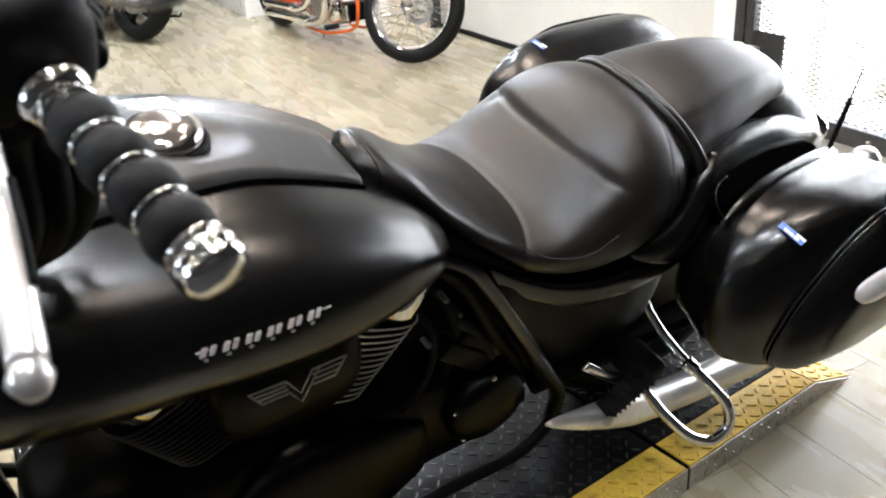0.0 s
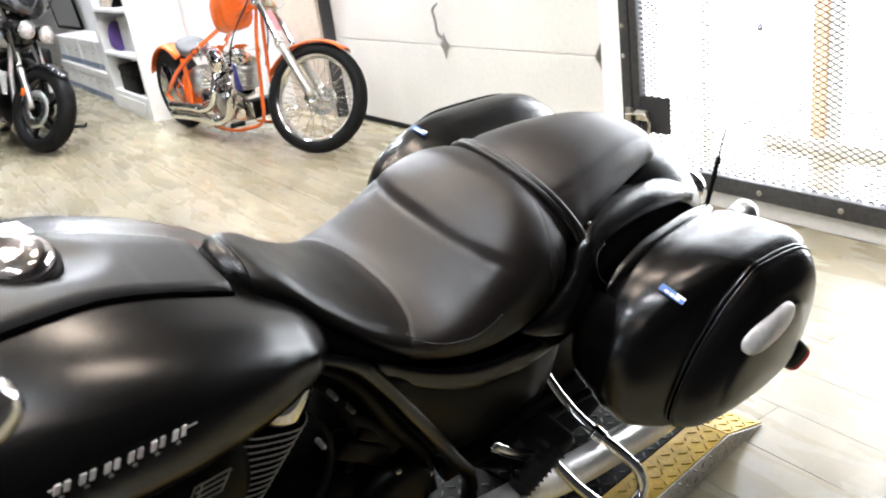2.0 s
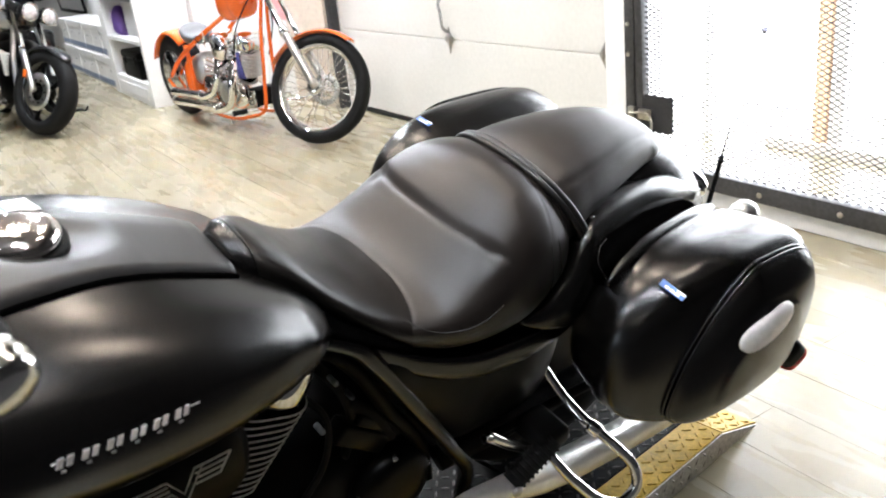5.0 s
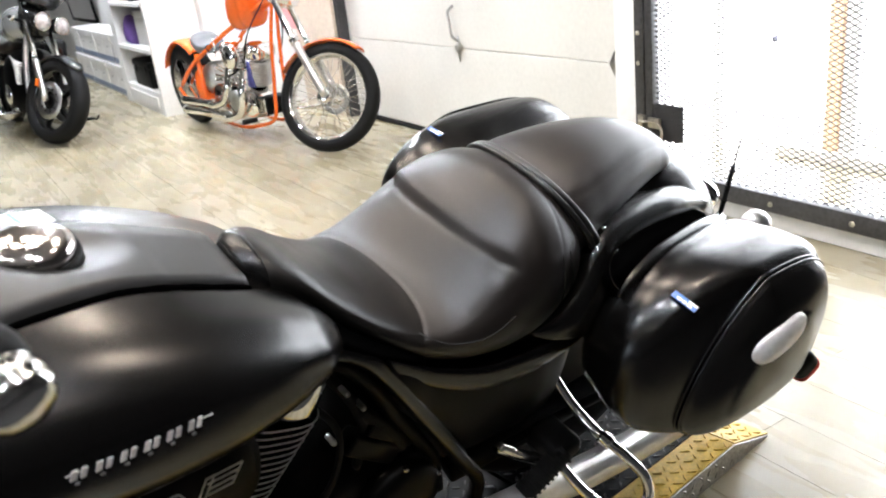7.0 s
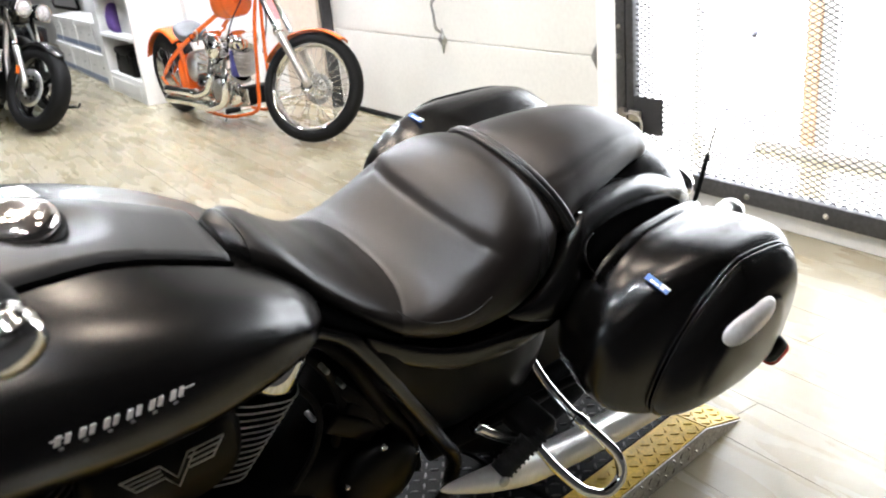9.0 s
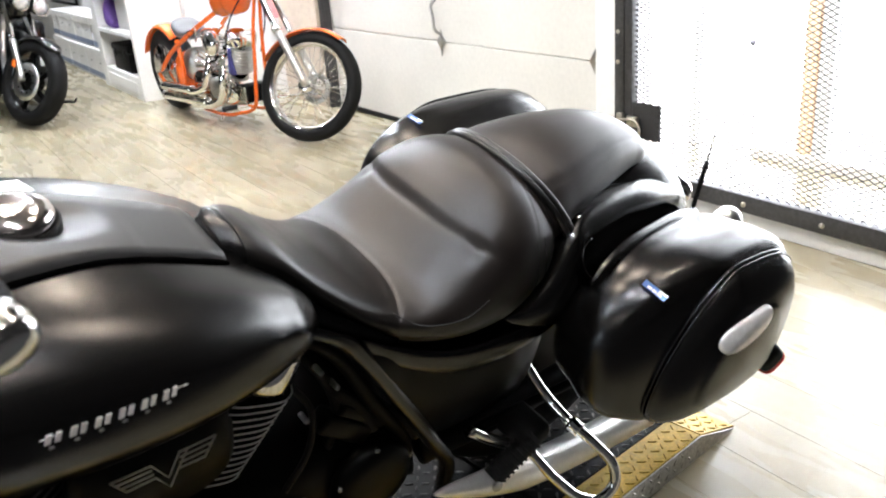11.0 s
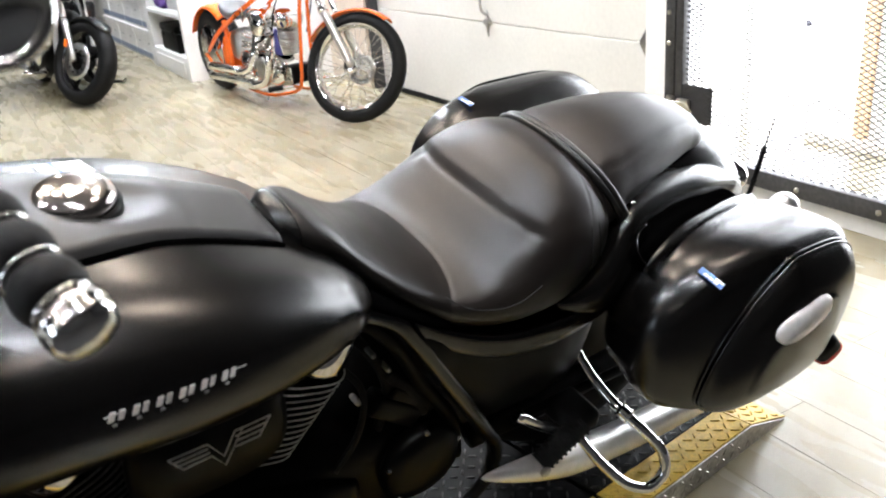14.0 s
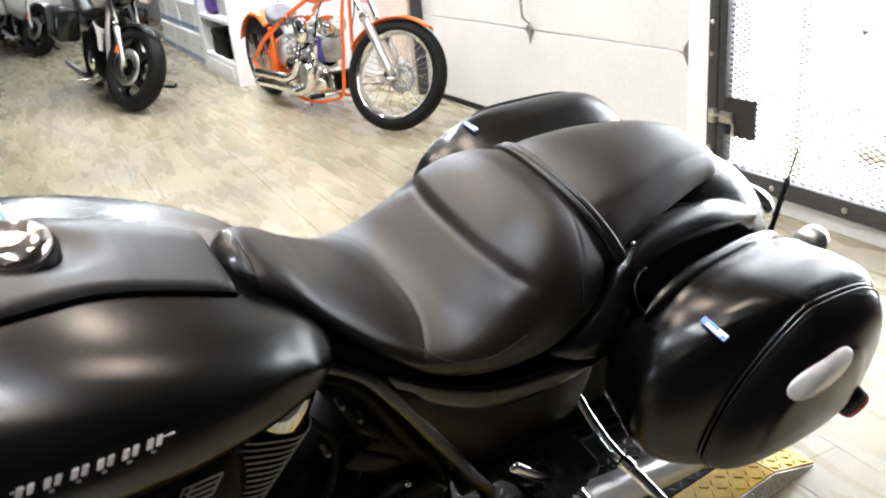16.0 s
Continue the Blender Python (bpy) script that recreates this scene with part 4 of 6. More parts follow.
    part("seat_screw", lathe([(0.005, 0), (0.005, 0.003), (0.003, 0.005), (0, 0.0055)], 12, "z", at=(0.901, side * 0.166, 0.7615)), CHROME, bike)

# tail lamp, and the slim aerial on the tail
tl = part("tail_lamp", body([(1.405, -0.01, 0.04, 0.635, 0.61, 0.58, 2.4, 2.4), (1.425, -0.01, 0.055, 0.64, 0.605, 0.575, 2.4, 2.4), (1.45, -0.01, 0.045, 0.63, 0.6, 0.575, 2.4, 2.4)], 12, 30), CHROME, bike, "chrome tail lamp housing")
part("lamp_stalk", tube([(1.30, -0.09, 0.60), (1.40, -0.13, 0.57), (1.47, -0.14, 0.562)], 0.012, 10), CHROME, tl)
part("lamp_bowl", lathe([(0.012, 1.455), (0.03, 1.465), (0.034, 1.49), (0.03, 1.505)], 24, "x", at=(0, -0.14, 0.562)), STEEL, tl)
part("lamp_lens", lathe([(0.029, 1.506), (0.024, 1.514), (0, 1.518)], 24, "x", at=(0, -0.14, 0.562)), REDLENS, tl, "red lamp lens")
aer = part("aerial", tube([(1.338, -0.131, 0.60), (1.336, -0.131, 0.75)], 0.0052, 6, 10), RUBBER, bike, "thin black aerial")
part("mast", tube([(1.336, -0.131, 0.75), (1.335, -0.131, 0.815)], 0.0016, 4, 8), BLACK, aer)
for k in range(4):
    part("collar", lathe([(0.0062, 0), (0.0068, 0.003), (0.0062, 0.006)], 12, at=(1.337, -0.131, 0.63 + 0.035 * k)), RUBBER, aer)

# side cover under the seat, with its frame tubes
for side in (-1, 1):
    f = Matrix.Diagonal((1, side, 1, 1))
    # duller black than the other panels, so the cover looks shaded
    part("side_cover", turned(body([(0.42, 0.13, 0.02, 0.70, 0.685, 0.66, 2.6, 2.2), (0.46, 0.13, 0.052, 0.675, 0.65, 0.58, 2.6, 2.0), (0.53, 0.131, 0.058, 0.632, 0.605, 0.48, 2.8, 2.0), (0.60, 0.131, 0.060, 0.597, 0.57, 0.385, 3, 2.1), (0.64, 0.131, 0.061, 0.585, 0.557, 0.35, 3, 2.2), (0.70, 0.131, 0.061, 0.575, 0.55, 0.342, 3, 2.3), (0.79, 0.132, 0.061, 0.573, 0.55, 0.345, 3, 2.3), (0.86, 0.126, 0.048, 0.585, 0.55, 0.36, 2.6, 2.2), (0.90, 0.112, 0.028, 0.58, 0.53, 0.41, 2.3, 2.1), (0.92, 0.1, 0.008, 0.55, 0.52, 0.47, 2.2, 2.1)], 56, 52), f), COVER_SHADED, bike, "satin black side cover, its shade put into the colour")
    part("side_cover_lip", turned(body([(0.44, 0.168, 0.01, 0.698, 0.688, 0.66, 2.4, 2.4), (0.52, 0.182, 0.014, 0.65, 0.634, 0.6, 2.4, 2.4), (0.62, 0.19, 0.016, 0.607, 0.59, 0.55, 2.4, 2.4), (0.74, 0.191, 0.016, 0.589, 0.572, 0.53, 2.4, 2.4), (0.86, 0.19, 0.014, 0.607, 0.59, 0.55, 2.4, 2.4), (0.97, 0.192, 0.008, 0.652, 0.64, 0.62, 2.4, 2.4)], 36, 20), f), SATIN, bike)
    part("frame_tube", tube([(0.30, side * 0.13, 0.735), (0.37, side * 0.155, 0.728), (0.405, side * 0.168, 0.708), (0.44, side * 0.172, 0.66), (0.52, side * 0.17, 0.53), (0.62, side * 0.165, 0.36), (0.68, side * 0.155, 0.24), (0.68, side * 0.15, 0.17)], 0.0165, 40, 14), SATIN, bike, "satin black frame tube")
    part("frame_tube", tube([(0.33, side * 0.12, 0.70), (0.375, side * 0.14, 0.692), (0.405, side * 0.145, 0.66), (0.49, side * 0.145, 0.51), (0.57, side * 0.14, 0.37), (0.6, side * 0.13, 0.26)], 0.013, 36, 12), BLACK, bike)
    part("lower_rail", tube([(0.69, side * 0.16, 0.2), (0.62, side * 0.17, 0.15), (0.45, side * 0.175, 0.14), (0.2, side * 0.175, 0.14), (-0.1, side * 0.15, 0.18), (-0.3, side * 0.1, 0.35)], 0.0125, 40, 12), BLACK, bike)


# engine: finned cylinders, rocker covers, crankcase
def cylinder(x, z, lean, name, edge):
    """A finned barrel; its own z runs up the cylinder."""
    m = pose(x, 0, z, 0, lean, 0)
    core = part(name, turned(lathe([(0.06, -0.12), (0.06, 0.13), (0.03, 0.14)], 36), m), ENGINE, bike, "black finned engine cylinder")
    for k in range(13):
        h = -0.085 + 0.0155 * k
        w = 0.128 + 0.045 * (k / 12)
        l = 0.072 + 0.012 * (k / 12)
        outline = []
        for j in range(40):
            a = 2 * math.pi * j / 40
            outline.append((l * power(math.cos(a), 0.55), w * power(math.sin(a), 0.55)))
        part("fin", turned(plate(outline, 0.0052, 0.0008, "z", h), m), ENGINE, core, smooth=False)
        rim = [(1.012 * u, 1.004 * v, h + 0.0026) for u, v in outline if v < -0.4 * w]
        rim.sort()
        part("fin_edge", turned(tube(rim, 0.0015, 24, 6), m), edge, core, "machined fin edge")
    top = part("rocker_cover", turned(body([(-0.07, 0, 0.12, 0.175, 0.15, 0.118, 6, 5), (-0.058, 0, 0.145, 0.185, 0.155, 0.118, 6, 5), (0.058, 0, 0.145, 0.185, 0.155, 0.118, 6, 5), (0.07, 0, 0.12, 0.175, 0.15, 0.118, 6, 5)], 18, 40), m), CHROME, core, "chrome rocker cover")
    return core


cylinder(0.235, 0.545, 20, "cylinder", FIN)
# front cylinder: darker steel on its fin edges, shade put into the colour
cylinder(-0.02, 0.545, -24, "cylinder", IRON)
part("air_cover", turned(body([(0.0, 0, 0.11, 0.085, 0, -0.08, 3, 3), (0.03, 0, 0.115, 0.088, 0, -0.085, 3, 3), (0.045, 0, 0.1, 0.075, 0, -0.07, 3, 3)], 12, 48), pose(0.115, -0.135, 0.6, 0, 0, -90)), ENGINE, bike, "black engine cover plate")
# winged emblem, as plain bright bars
V_OUT = [(0.093, 0.636), (0.102, 0.634), (0.123, 0.599), (0.141, 0.639), (0.153, 0.640), (0.124, 0.580), (0.106, 0.609)]
em = part("emblem", tube([(x, -0.188, z) for x, z in V_OUT], 0.0016, 0, 6), LETTER, bike, "bright outlined winged emblem shape")
for k in range(4):
    q = k / 3
    # near wing, its bars shorter downwards, and the rising far wing
    part("wing_bar", tube([(0.048 + 0.018 * q, -0.188, 0.635 - 0.028 * q), (0.1 + 0.006 * q, -0.188, 0.635 - 0.026 * q)], 0.0016, 1, 6), LETTER, em)
    part("wing_bar", tube([(0.141 - 0.001 * q, -0.188, 0.638 - 0.03 * q), (0.193 - 0.017 * q, -0.188, 0.641 - 0.032 * q)], 0.0016, 1, 6), LETTER, em)
part("wing_edge", tube([(0.048, -0.188, 0.635), (0.066, -0.188, 0.607)], 0.0016, 1, 6), LETTER, em)
part("wing_edge", tube([(0.193, -0.188, 0.641), (0.176, -0.188, 0.609)], 0.0016, 1, 6), LETTER, em)
part("crankcase", body([(-0.25, 0, 0.08, 0.4, 0.3, 0.18, 3, 3), (-0.15, 0, 0.13, 0.45, 0.32, 0.14, 3, 3), (0.1, 0, 0.15, 0.46, 0.32, 0.13, 3, 3), (0.4, 0, 0.15, 0.46, 0.32, 0.13, 3, 3), (0.58, 0, 0.13, 0.44, 0.32, 0.15, 3, 3), (0.66, 0, 0.08, 0.38, 0.3, 0.2, 3, 3)], 40, 48), ENGINE, bike, "black crankcase")
cc = part("crank_cover", lathe([(0.082, -0.14), (0.082, -0.165), (0.074, -0.176), (0.05, -0.182), (0.02, -0.185), (0, -0.186)], 48, "y", at=(0.49, 0, 0.335)), ENGINE, bike, "black round crankcase cover")
for k in range(5):
    a = 2 * math.pi * k / 5 + 0.3
    part("cover_bolt", lathe([(0.006, -0.165), (0.006, -0.173), (0, -0.175)], 10, "y", at=(0.49 + 0.078 * math.cos(a), 0, 0.335 + 0.078 * math.sin(a))), CHROME, cc)
part("primary_cover", body([(0.02, -0.15, 0.02, 0.36, 0.3, 0.22, 3, 3), (0.06, -0.155, 0.03, 0.4, 0.3, 0.2, 3, 3), (0.28, -0.155, 0.034, 0.4, 0.29, 0.19, 3, 3), (0.36, -0.15, 0.02, 0.36, 0.29, 0.22, 3, 3)], 24, 36), ENGINE, bike)
for pts, r in (([(0.36, -0.1, 0.66), (0.4, -0.125, 0.6), (0.43, -0.13, 0.5), (0.42, -0.12, 0.42)], 0.009), ([(0.33, -0.12, 0.62), (0.37, -0.14, 0.56), (0.36, -0.15, 0.46), (0.32, -0.15, 0.4)], 0.006),
               ([(0.42, -0.13, 0.56), (0.47, -0.14, 0.5), (0.5, -0.14, 0.44)], 0.012), ([(0.5, -0.12, 0.52), (0.55, -0.14, 0.45), (0.6, -0.14, 0.36)], 0.008)):
    part("hose", tube(pts, r, 24, 10), RUBBER, bike)
for x, z in ((0.385, 0.63), (0.415, 0.585), (0.36, 0.54), (0.33, 0.33), (0.56, 0.31)):
    part("bolt", lathe([(0.005, -0.13), (0.005, -0.15), (0.0035, -0.153), (0, -0.154)], 10, "y", at=(x, 0, z)), STEEL, bike)
part("coil_box", turned(block((-0.06, -0.02, -0.02), (0.06, 0.02, 0.02), 0.006), pose(0.44, -0.13, 0.47, 0, 40, 0)), ENGINE, bike)
part("coil_box", turned(block((-0.06, -0.015, -0.012), (0.06, 0.015, 0.012), 0.005), pose(0.475, -0.135, 0.485, 0, 40, 0)), ENGINE, bike)

# exhaust, guards, pegs
part("muffler", tube([(0.575, -0.238, 0.31), (0.62, -0.239, 0.292), (0.7, -0.24, 0.26), (0.85, -0.24, 0.216), (1.0, -0.24, 0.193), (1.3, -0.235, 0.165), (1.46, -0.23, 0.155)], 0.035, 60, 32, taper=lambda s: min(1.0, (0.015 + s / 0.26) ** 0.6)), SILVER, bike, "chrome muffler with a tapered nose")
part("muffler", tube([(0.62, 0.22, 0.28), (0.85, 0.23, 0.22), (1.3, 0.23, 0.21), (1.46, 0.23, 0.21)], 0.05, 40, 24), CHROME, bike)
loop = part("saddlebag_guard", tube([(0.86, -0.14, 0.43), (0.875, -0.2, 0.378), (0.884, -0.27, 0.352), (0.9, -0.33, 0.333), (0.915, -0.37, 0.305), (0.912, -0.388, 0.266), (0.886, -0.385, 0.238), (0.85, -0.366, 0.245), (0.82, -0.32, 0.27), (0.798, -0.25, 0.309), (0.79, -0.19, 0.33)], 0.0105, 90, 16), CHROME, bike, "bent chrome saddlebag guard bar")
part("clamp", tube([(0.884, -0.27, 0.352), (0.8905, -0.295, 0.3445)], 0.0145, 4, 14), CHROME, loop)
peg = part("passenger_peg", tube([(0.715, -0.245, 0.272), (0.81, -0.25, 0.338)], 0.021, 10, 16), RUBBER, bike, "black ribbed passenger footpeg")
for k in range(9):
    s = 0.1 + 0.8 * k / 8
    part("rib", tube([(0.715 + 0.095 * s, -0.245 - 0.005 * s, 0.272 + 0.066 * s), (0.719 + 0.095 * s, -0.2452 - 0.005 * s, 0.2748 + 0.066 * s)], 0.0245, 1, 16), RUBBER, peg)
part("peg_bolt", lathe([(0.011, -0.262), (0.011, -0.27), (0.006, -0.273), (0, -0.273)], 14, "y", at=(0.712, 0, 0.27)), STEEL, peg)
part("peg_bracket", tube([(0.69, -0.19, 0.365), (0.735, -0.205, 0.33), (0.775, -0.22, 0.308)], 0.012, 14, 12), CHROME, bike, "chrome peg bracket")
part("peg_clevis", block((0.775, -0.26, 0.31), (0.85, -0.17, 0.355), 0.012), BLACK, bike)
part("stay", tube([(0.7, -0.17, 0.33), (0.85, -0.18, 0.34), (1.0, -0.2, 0.36)], 0.01, 14, 10), BLACK, bike)
part("swingarm", tube([(0.62, -0.13, 0.3), (0.8, -0.15, 0.32), (1.02, -0.15, 0.33)], 0.03, 14, 16), BLACK, bike)
part("side_stand", tube([(0.3, -0.17, 0.14), (0.32, -0.22, 0.08), (0.34, -0.285, 0.095)], 0.012, 12, 10), BLACK, bike)


def wheel(parent, x, z, r_out, r_in, half, name="tyre", m=None):
    prof = []
    for k in range(17):
        a = math.pi * k / 16
        prof.append((r_in + (r_out - r_in) * math.sin(a) ** 0.6, half * math.cos(a)))
    bm = lathe(prof, 64, "y", at=(x, 0, z), close=True)
    return part(name, turned(bm, m) if m is not None else bm, RUBBER, parent)


for n, x, half in (("rear_wheel", 1.02, 0.085), ("front_wheel", -0.68, 0.065)):
    w = part(n, lathe([(0.2, -0.06), (0.215, -0.055), (0.2, -0.03), (0.04, -0.04), (0.04, 0.04), (0.2, 0.03), (0.215, 0.055), (0.2, 0.06)], 48, "y", at=(x, 0, 0.33)), BLACK, bike)
    wheel(w, x, 0.33, 0.33, 0.21, half)
part("front_fender", body([(-1.0, 0, 0.06, 0.5, 0.42, 0.35, 2.5, 2.5), (-0.85, 0, 0.085, 0.66, 0.5, 0.4, 2.5, 2.5), (-0.68, 0, 0.09, 0.7, 0.52, 0.42, 2.5, 2.5), (-0.5, 0, 0.085, 0.65, 0.48, 0.36, 2.5, 2.5), (-0.38, 0, 0.06, 0.5, 0.42, 0.3, 2.5, 2.5)], 24, 32), SATIN, bike)

# front end: fork, headlamp nacelle, bars, the near grip with clutch lever and mirror
for side in (-1, 1):
    part("fork_leg", tube([(-0.68, side * 0.11, 0.33), (-0.5, side * 0.11, 0.75), (-0.4, side * 0.11, 1.0)], 0.034, 12, 20), SATIN, bike)
    part("engine_guard", tube([(-0.28, side * 0.08, 0.62), (-0.25, side * 0.25, 0.66), (-0.235, side * 0.36, 0.6), (-0.22, side * 0.38, 0.42), (-0.24, side * 0.25, 0.22), (-0.26, side * 0.1, 0.2)], 0.016, 40, 14), SHINE, bike, "gloss black engine guard")
part("headlamp_nacelle", body([(-0.68, 0, 0.09, 1.02, 0.93, 0.84, 2.3, 2.3), (-0.62, 0, 0.125, 1.06, 0.93, 0.81, 2.3, 2.3), (-0.5, 0, 0.13, 1.07, 0.94, 0.8, 2.3, 2.3), (-0.4, 0, 0.1, 1.05, 0.95, 0.84, 2.3, 2.3)], 20, 36), SATIN, bike)
bar = part("handlebar", tube([(-0.3, 0.0, 1.08), (-0.27, -0.12, 1.13), (-0.2, -0.26, 1.235), (-0.118, -0.40, 1.23), (-0.1, -0.46, 1.215)], 0.0135, 40, 16), SATIN, bike, "pulled-back black handlebar")
part("handlebar", tube([(-0.3, 0.0, 1.08), (-0.27, 0.12, 1.13), (-0.2, 0.26, 1.235), (-0.118, 0.40, 1.23), (-0.09, 0.53, 1.2)], 0.0135, 40, 16), CHROME, bike)
G0, G1 = Vector((-0.1225, -0.383, 1.2367)), Vector((-0.0725, -0.571, 1.1887))
axis = (G1 - G0).normalized()
grip_pose = Matrix.Translation(G0) @ axis.to_track_quat("Z", "Y").to_matrix().to_4x4()
L = (G1 - G0).length
grip = part("grip", turned(lathe([(0.016, 0.02), (0.016, L - 0.03)], 32), grip_pose), CHROME, bike, "chrome grip with four black rubber rings")
for k in range(4):
    z0 = 0.035 + 0.0325 * k
    prof = [(0.0155, z0)] + [(0.0155 + 0.007 * math.sin(math.pi * j / 10) ** 0.5, z0 + 0.0293 * j / 10) for j in range(1, 10)] + [(0.0155, z0 + 0.0293)]
    part("rubber_ring", turned(lathe(prof, 36), grip_pose), RUBBER, grip, "black rubber ring")
for k in range(5):
    z0 = 0.0292 + 0.0325 * k
    part("band", turned(lathe([(0.0175, z0 + 0.0012), (0.0193, z0 + 0.0018), (0.0197, z0 + 0.003), (0.0193, z0 + 0.0042), (0.0175, z0 + 0.0048)], 36), grip_pose), CHROME, grip, "chrome band")
part("end_cap", turned(lathe([(0.017, L - 0.034), (0.0205, L - 0.032), (0.0215, L - 0.026), (0.0195, L - 0.024), (0.0212, L - 0.02), (0.02, L - 0.016), (0.015, L - 0.012), (0.008, L - 0.0105), (0, L - 0.01)], 36), grip_pose), CHROME, grip, "knurled chrome end cap")
part("collar", turned(lathe([(0.017, 0.008), (0.0225, 0.01), (0.0235, 0.016), (0.0225, 0.022), (0.018, 0.026)], 36), grip_pose), CHROME, grip)
rail = [grip_pose @ Vector((0.004, -0.0225, 0.03)), grip_pose @ Vector((0.004, -0.0235, 0.1)), grip_pose @ Vector((0.004, -0.022, L - 0.02))]
part("rib", tube(rail, 0.003, 16, 8), CHROME, grip)
sw = part("switch_housing", turned(body([(-0.06, 0, 0.03, 0.032, 0, -0.03, 3, 3), (-0.04, 0, 0.044, 0.044, 0, -0.04, 3, 3), (0.0, 0, 0.046, 0.046, 0, -0.042, 3, 3), (0.028, 0, 0.038, 0.04, 0, -0.036, 3, 3), (0.034, 0, 0.024, 0.026, 0, -0.024, 3, 3)], 14, 30), Matrix.Translation(G0 - 0.035 * axis) @ axis.to_track_quat("X", "Z").to_matrix().to_4x4()), BLACK, bike, "black switch housing")
for k, (dx, dz) in enumerate(((0.02, 0.01), (0.024, -0.008), (0.01, 0.02))):
    part("switch", turned(block((-0.008, -0.006, -0.004), (0.008, 0.006, 0.004), 0.0015), Matrix.Translation(G0 - (0.03 + 0.012 * k) * axis + Vector((dx, 0, dz)))), RUBBER, sw)
for pts, rad in (([(-0.13, -0.37, 1.21), (-0.15, -0.3, 1.16), (-0.2, -0.2, 1.1), (-0.3, -0.12, 1.0)], 0.014), ([(-0.1, -0.34, 1.21), (-0.1, -0.27, 1.17), (-0.16, -0.17, 1.1), (-0.3, -0.08, 0.98)], 0.012), ([(-0.14, -0.35, 1.25), (-0.19, -0.28, 1.24), (-0.26, -0.18, 1.16), (-0.34, -0.1, 1.02)], 0.011), ([(-0.08, -0.33, 1.22), (-0.07, -0.27, 1.2), (-0.12, -0.19, 1.14), (-0.26, -0.1, 1.04)], 0.01)):
    part("hose", tube(pts, rad, 30, 12), BLACK, bike, "black hose bundled under the handlebar")
for k in range(5):
    d = 0.019 * (k - 2)
    part("hose", tube([(-0.14 + d, -0.33 + 0.3 * d, 1.2), (-0.143 + 1.1 * d, -0.3 + 0.3 * d, 1.14), (-0.15 + 1.2 * d, -0.31 + 0.4 * d, 1.08), (-0.19 + d, -0.26 + 0.3 * d, 1.0), (-0.3 + 0.6 * d, -0.16, 0.93)], 0.0125 + 0.002 * (k % 2), 30, 12), BLACK if k % 2 else RUBBER, bike)
lev = part("clutch_lever", tube([(-0.162, -0.33, 1.225), (-0.17, -0.40, 1.205), (-0.173, -0.46, 1.18), (-0.178, -0.51, 1.16), (-0.181, -0.535, 1.151)], 0.0135, 40, 16, taper=lambda s: 1.1 - 0.25 * s), SILVER, bike, "chrome clutch lever")
part("lever_ball", turned(lathe([(0, -0.014), (0.009, -0.011), (0.0135, 0.0), (0.009, 0.011), (0, 0.014)], 24), pose(-0.182, -0.542, 1.148)), SILVER, lev)
part("lever_slot", tube([(-0.158, -0.425, 1.1995), (-0.161, -0.46, 1.186), (-0.165, -0.495, 1.172)], 0.0032, 14, 8), BLACK, lev, "dark slot along the lever")
part("perch", tube([(-0.15, -0.335, 1.24), (-0.165, -0.325, 1.23), (-0.175, -0.31, 1.225)], 0.015, 8, 16), BLACK, bike)
for pts in ([(-0.165, -0.33, 1.225), (-0.2, -0.2, 1.22), (-0.3, -0.1, 1.1), (-0.36, -0.05, 0.95)], [(-0.14, -0.33, 1.23), (-0.17, -0.24, 1.26), (-0.26, -0.15, 1.18), (-0.34, -0.08, 1.0)], [(-0.14, -0.31, 1.22), (-0.18, -0.22, 1.2), (-0.25, -0.14, 1.1), (-0.3, -0.1, 0.98)]):
    part("cable", tube(pts, 0.005, 30, 8), RUBBER, bike)
res = part("clutch_reservoir", turned(block((-0.03, -0.035, -0.022), (0.03, 0.035, 0.022), 0.008, None, 3), pose(-0.118, -0.315, 1.262, 12, 8, 20)), BLACK, bike, "black clutch fluid reservoir")
for sx, sy in ((-0.022, -0.027), (0.022, -0.027), (-0.022, 0.027), (0.022, 0.027)):
    part("lid_screw", turned(lathe([(0.004, 0.022), (0.004, 0.025), (0, 0.0255)], 10), pose(-0.118, -0.315, 1.262, 12, 8, 20) @ pose(sx, sy, 0)), STEEL, res)
for k in range(5):
    a = -0.3 + 0.012 * k
    part("cable_tie", tube([(-0.085 + 0.004 * k, a, 1.2 + 0.01 * (k % 3)), (-0.07 + 0.003 * k, a - 0.005, 1.225 + 0.008 * (k % 2)), (-0.078, a - 0.004, 1.245)], 0.0055, 8, 8), RUBBER, bike)
part("gauge_pod", lathe([(0.0, 0.02), (0.03, 0.02), (0.042, 0.01), (0.044, -0.02), (0.03, -0.04)], 30, at=(-0.3, 0.0, 1.07)), CHROME, bike, "chrome instrument pod")
mirror_pose = Matrix(((0.528, 0.651, -0.545, -0.113), (-0.777, 0.111, -0.62, -0.499), (-0.343, 0.751, 0.564, 1.3896), (0, 0, 0, 1))) @ pose(0, 0, 0, -6, 0, 0)


def mirror_ring(depth, grow):
    return [(0.0828 * grow * power(math.cos(2 * math.pi * k / 56), 0.9), 0.036 * grow * power(math.sin(2 * math.pi * k / 56), 0.9), depth) for k in range(56)]


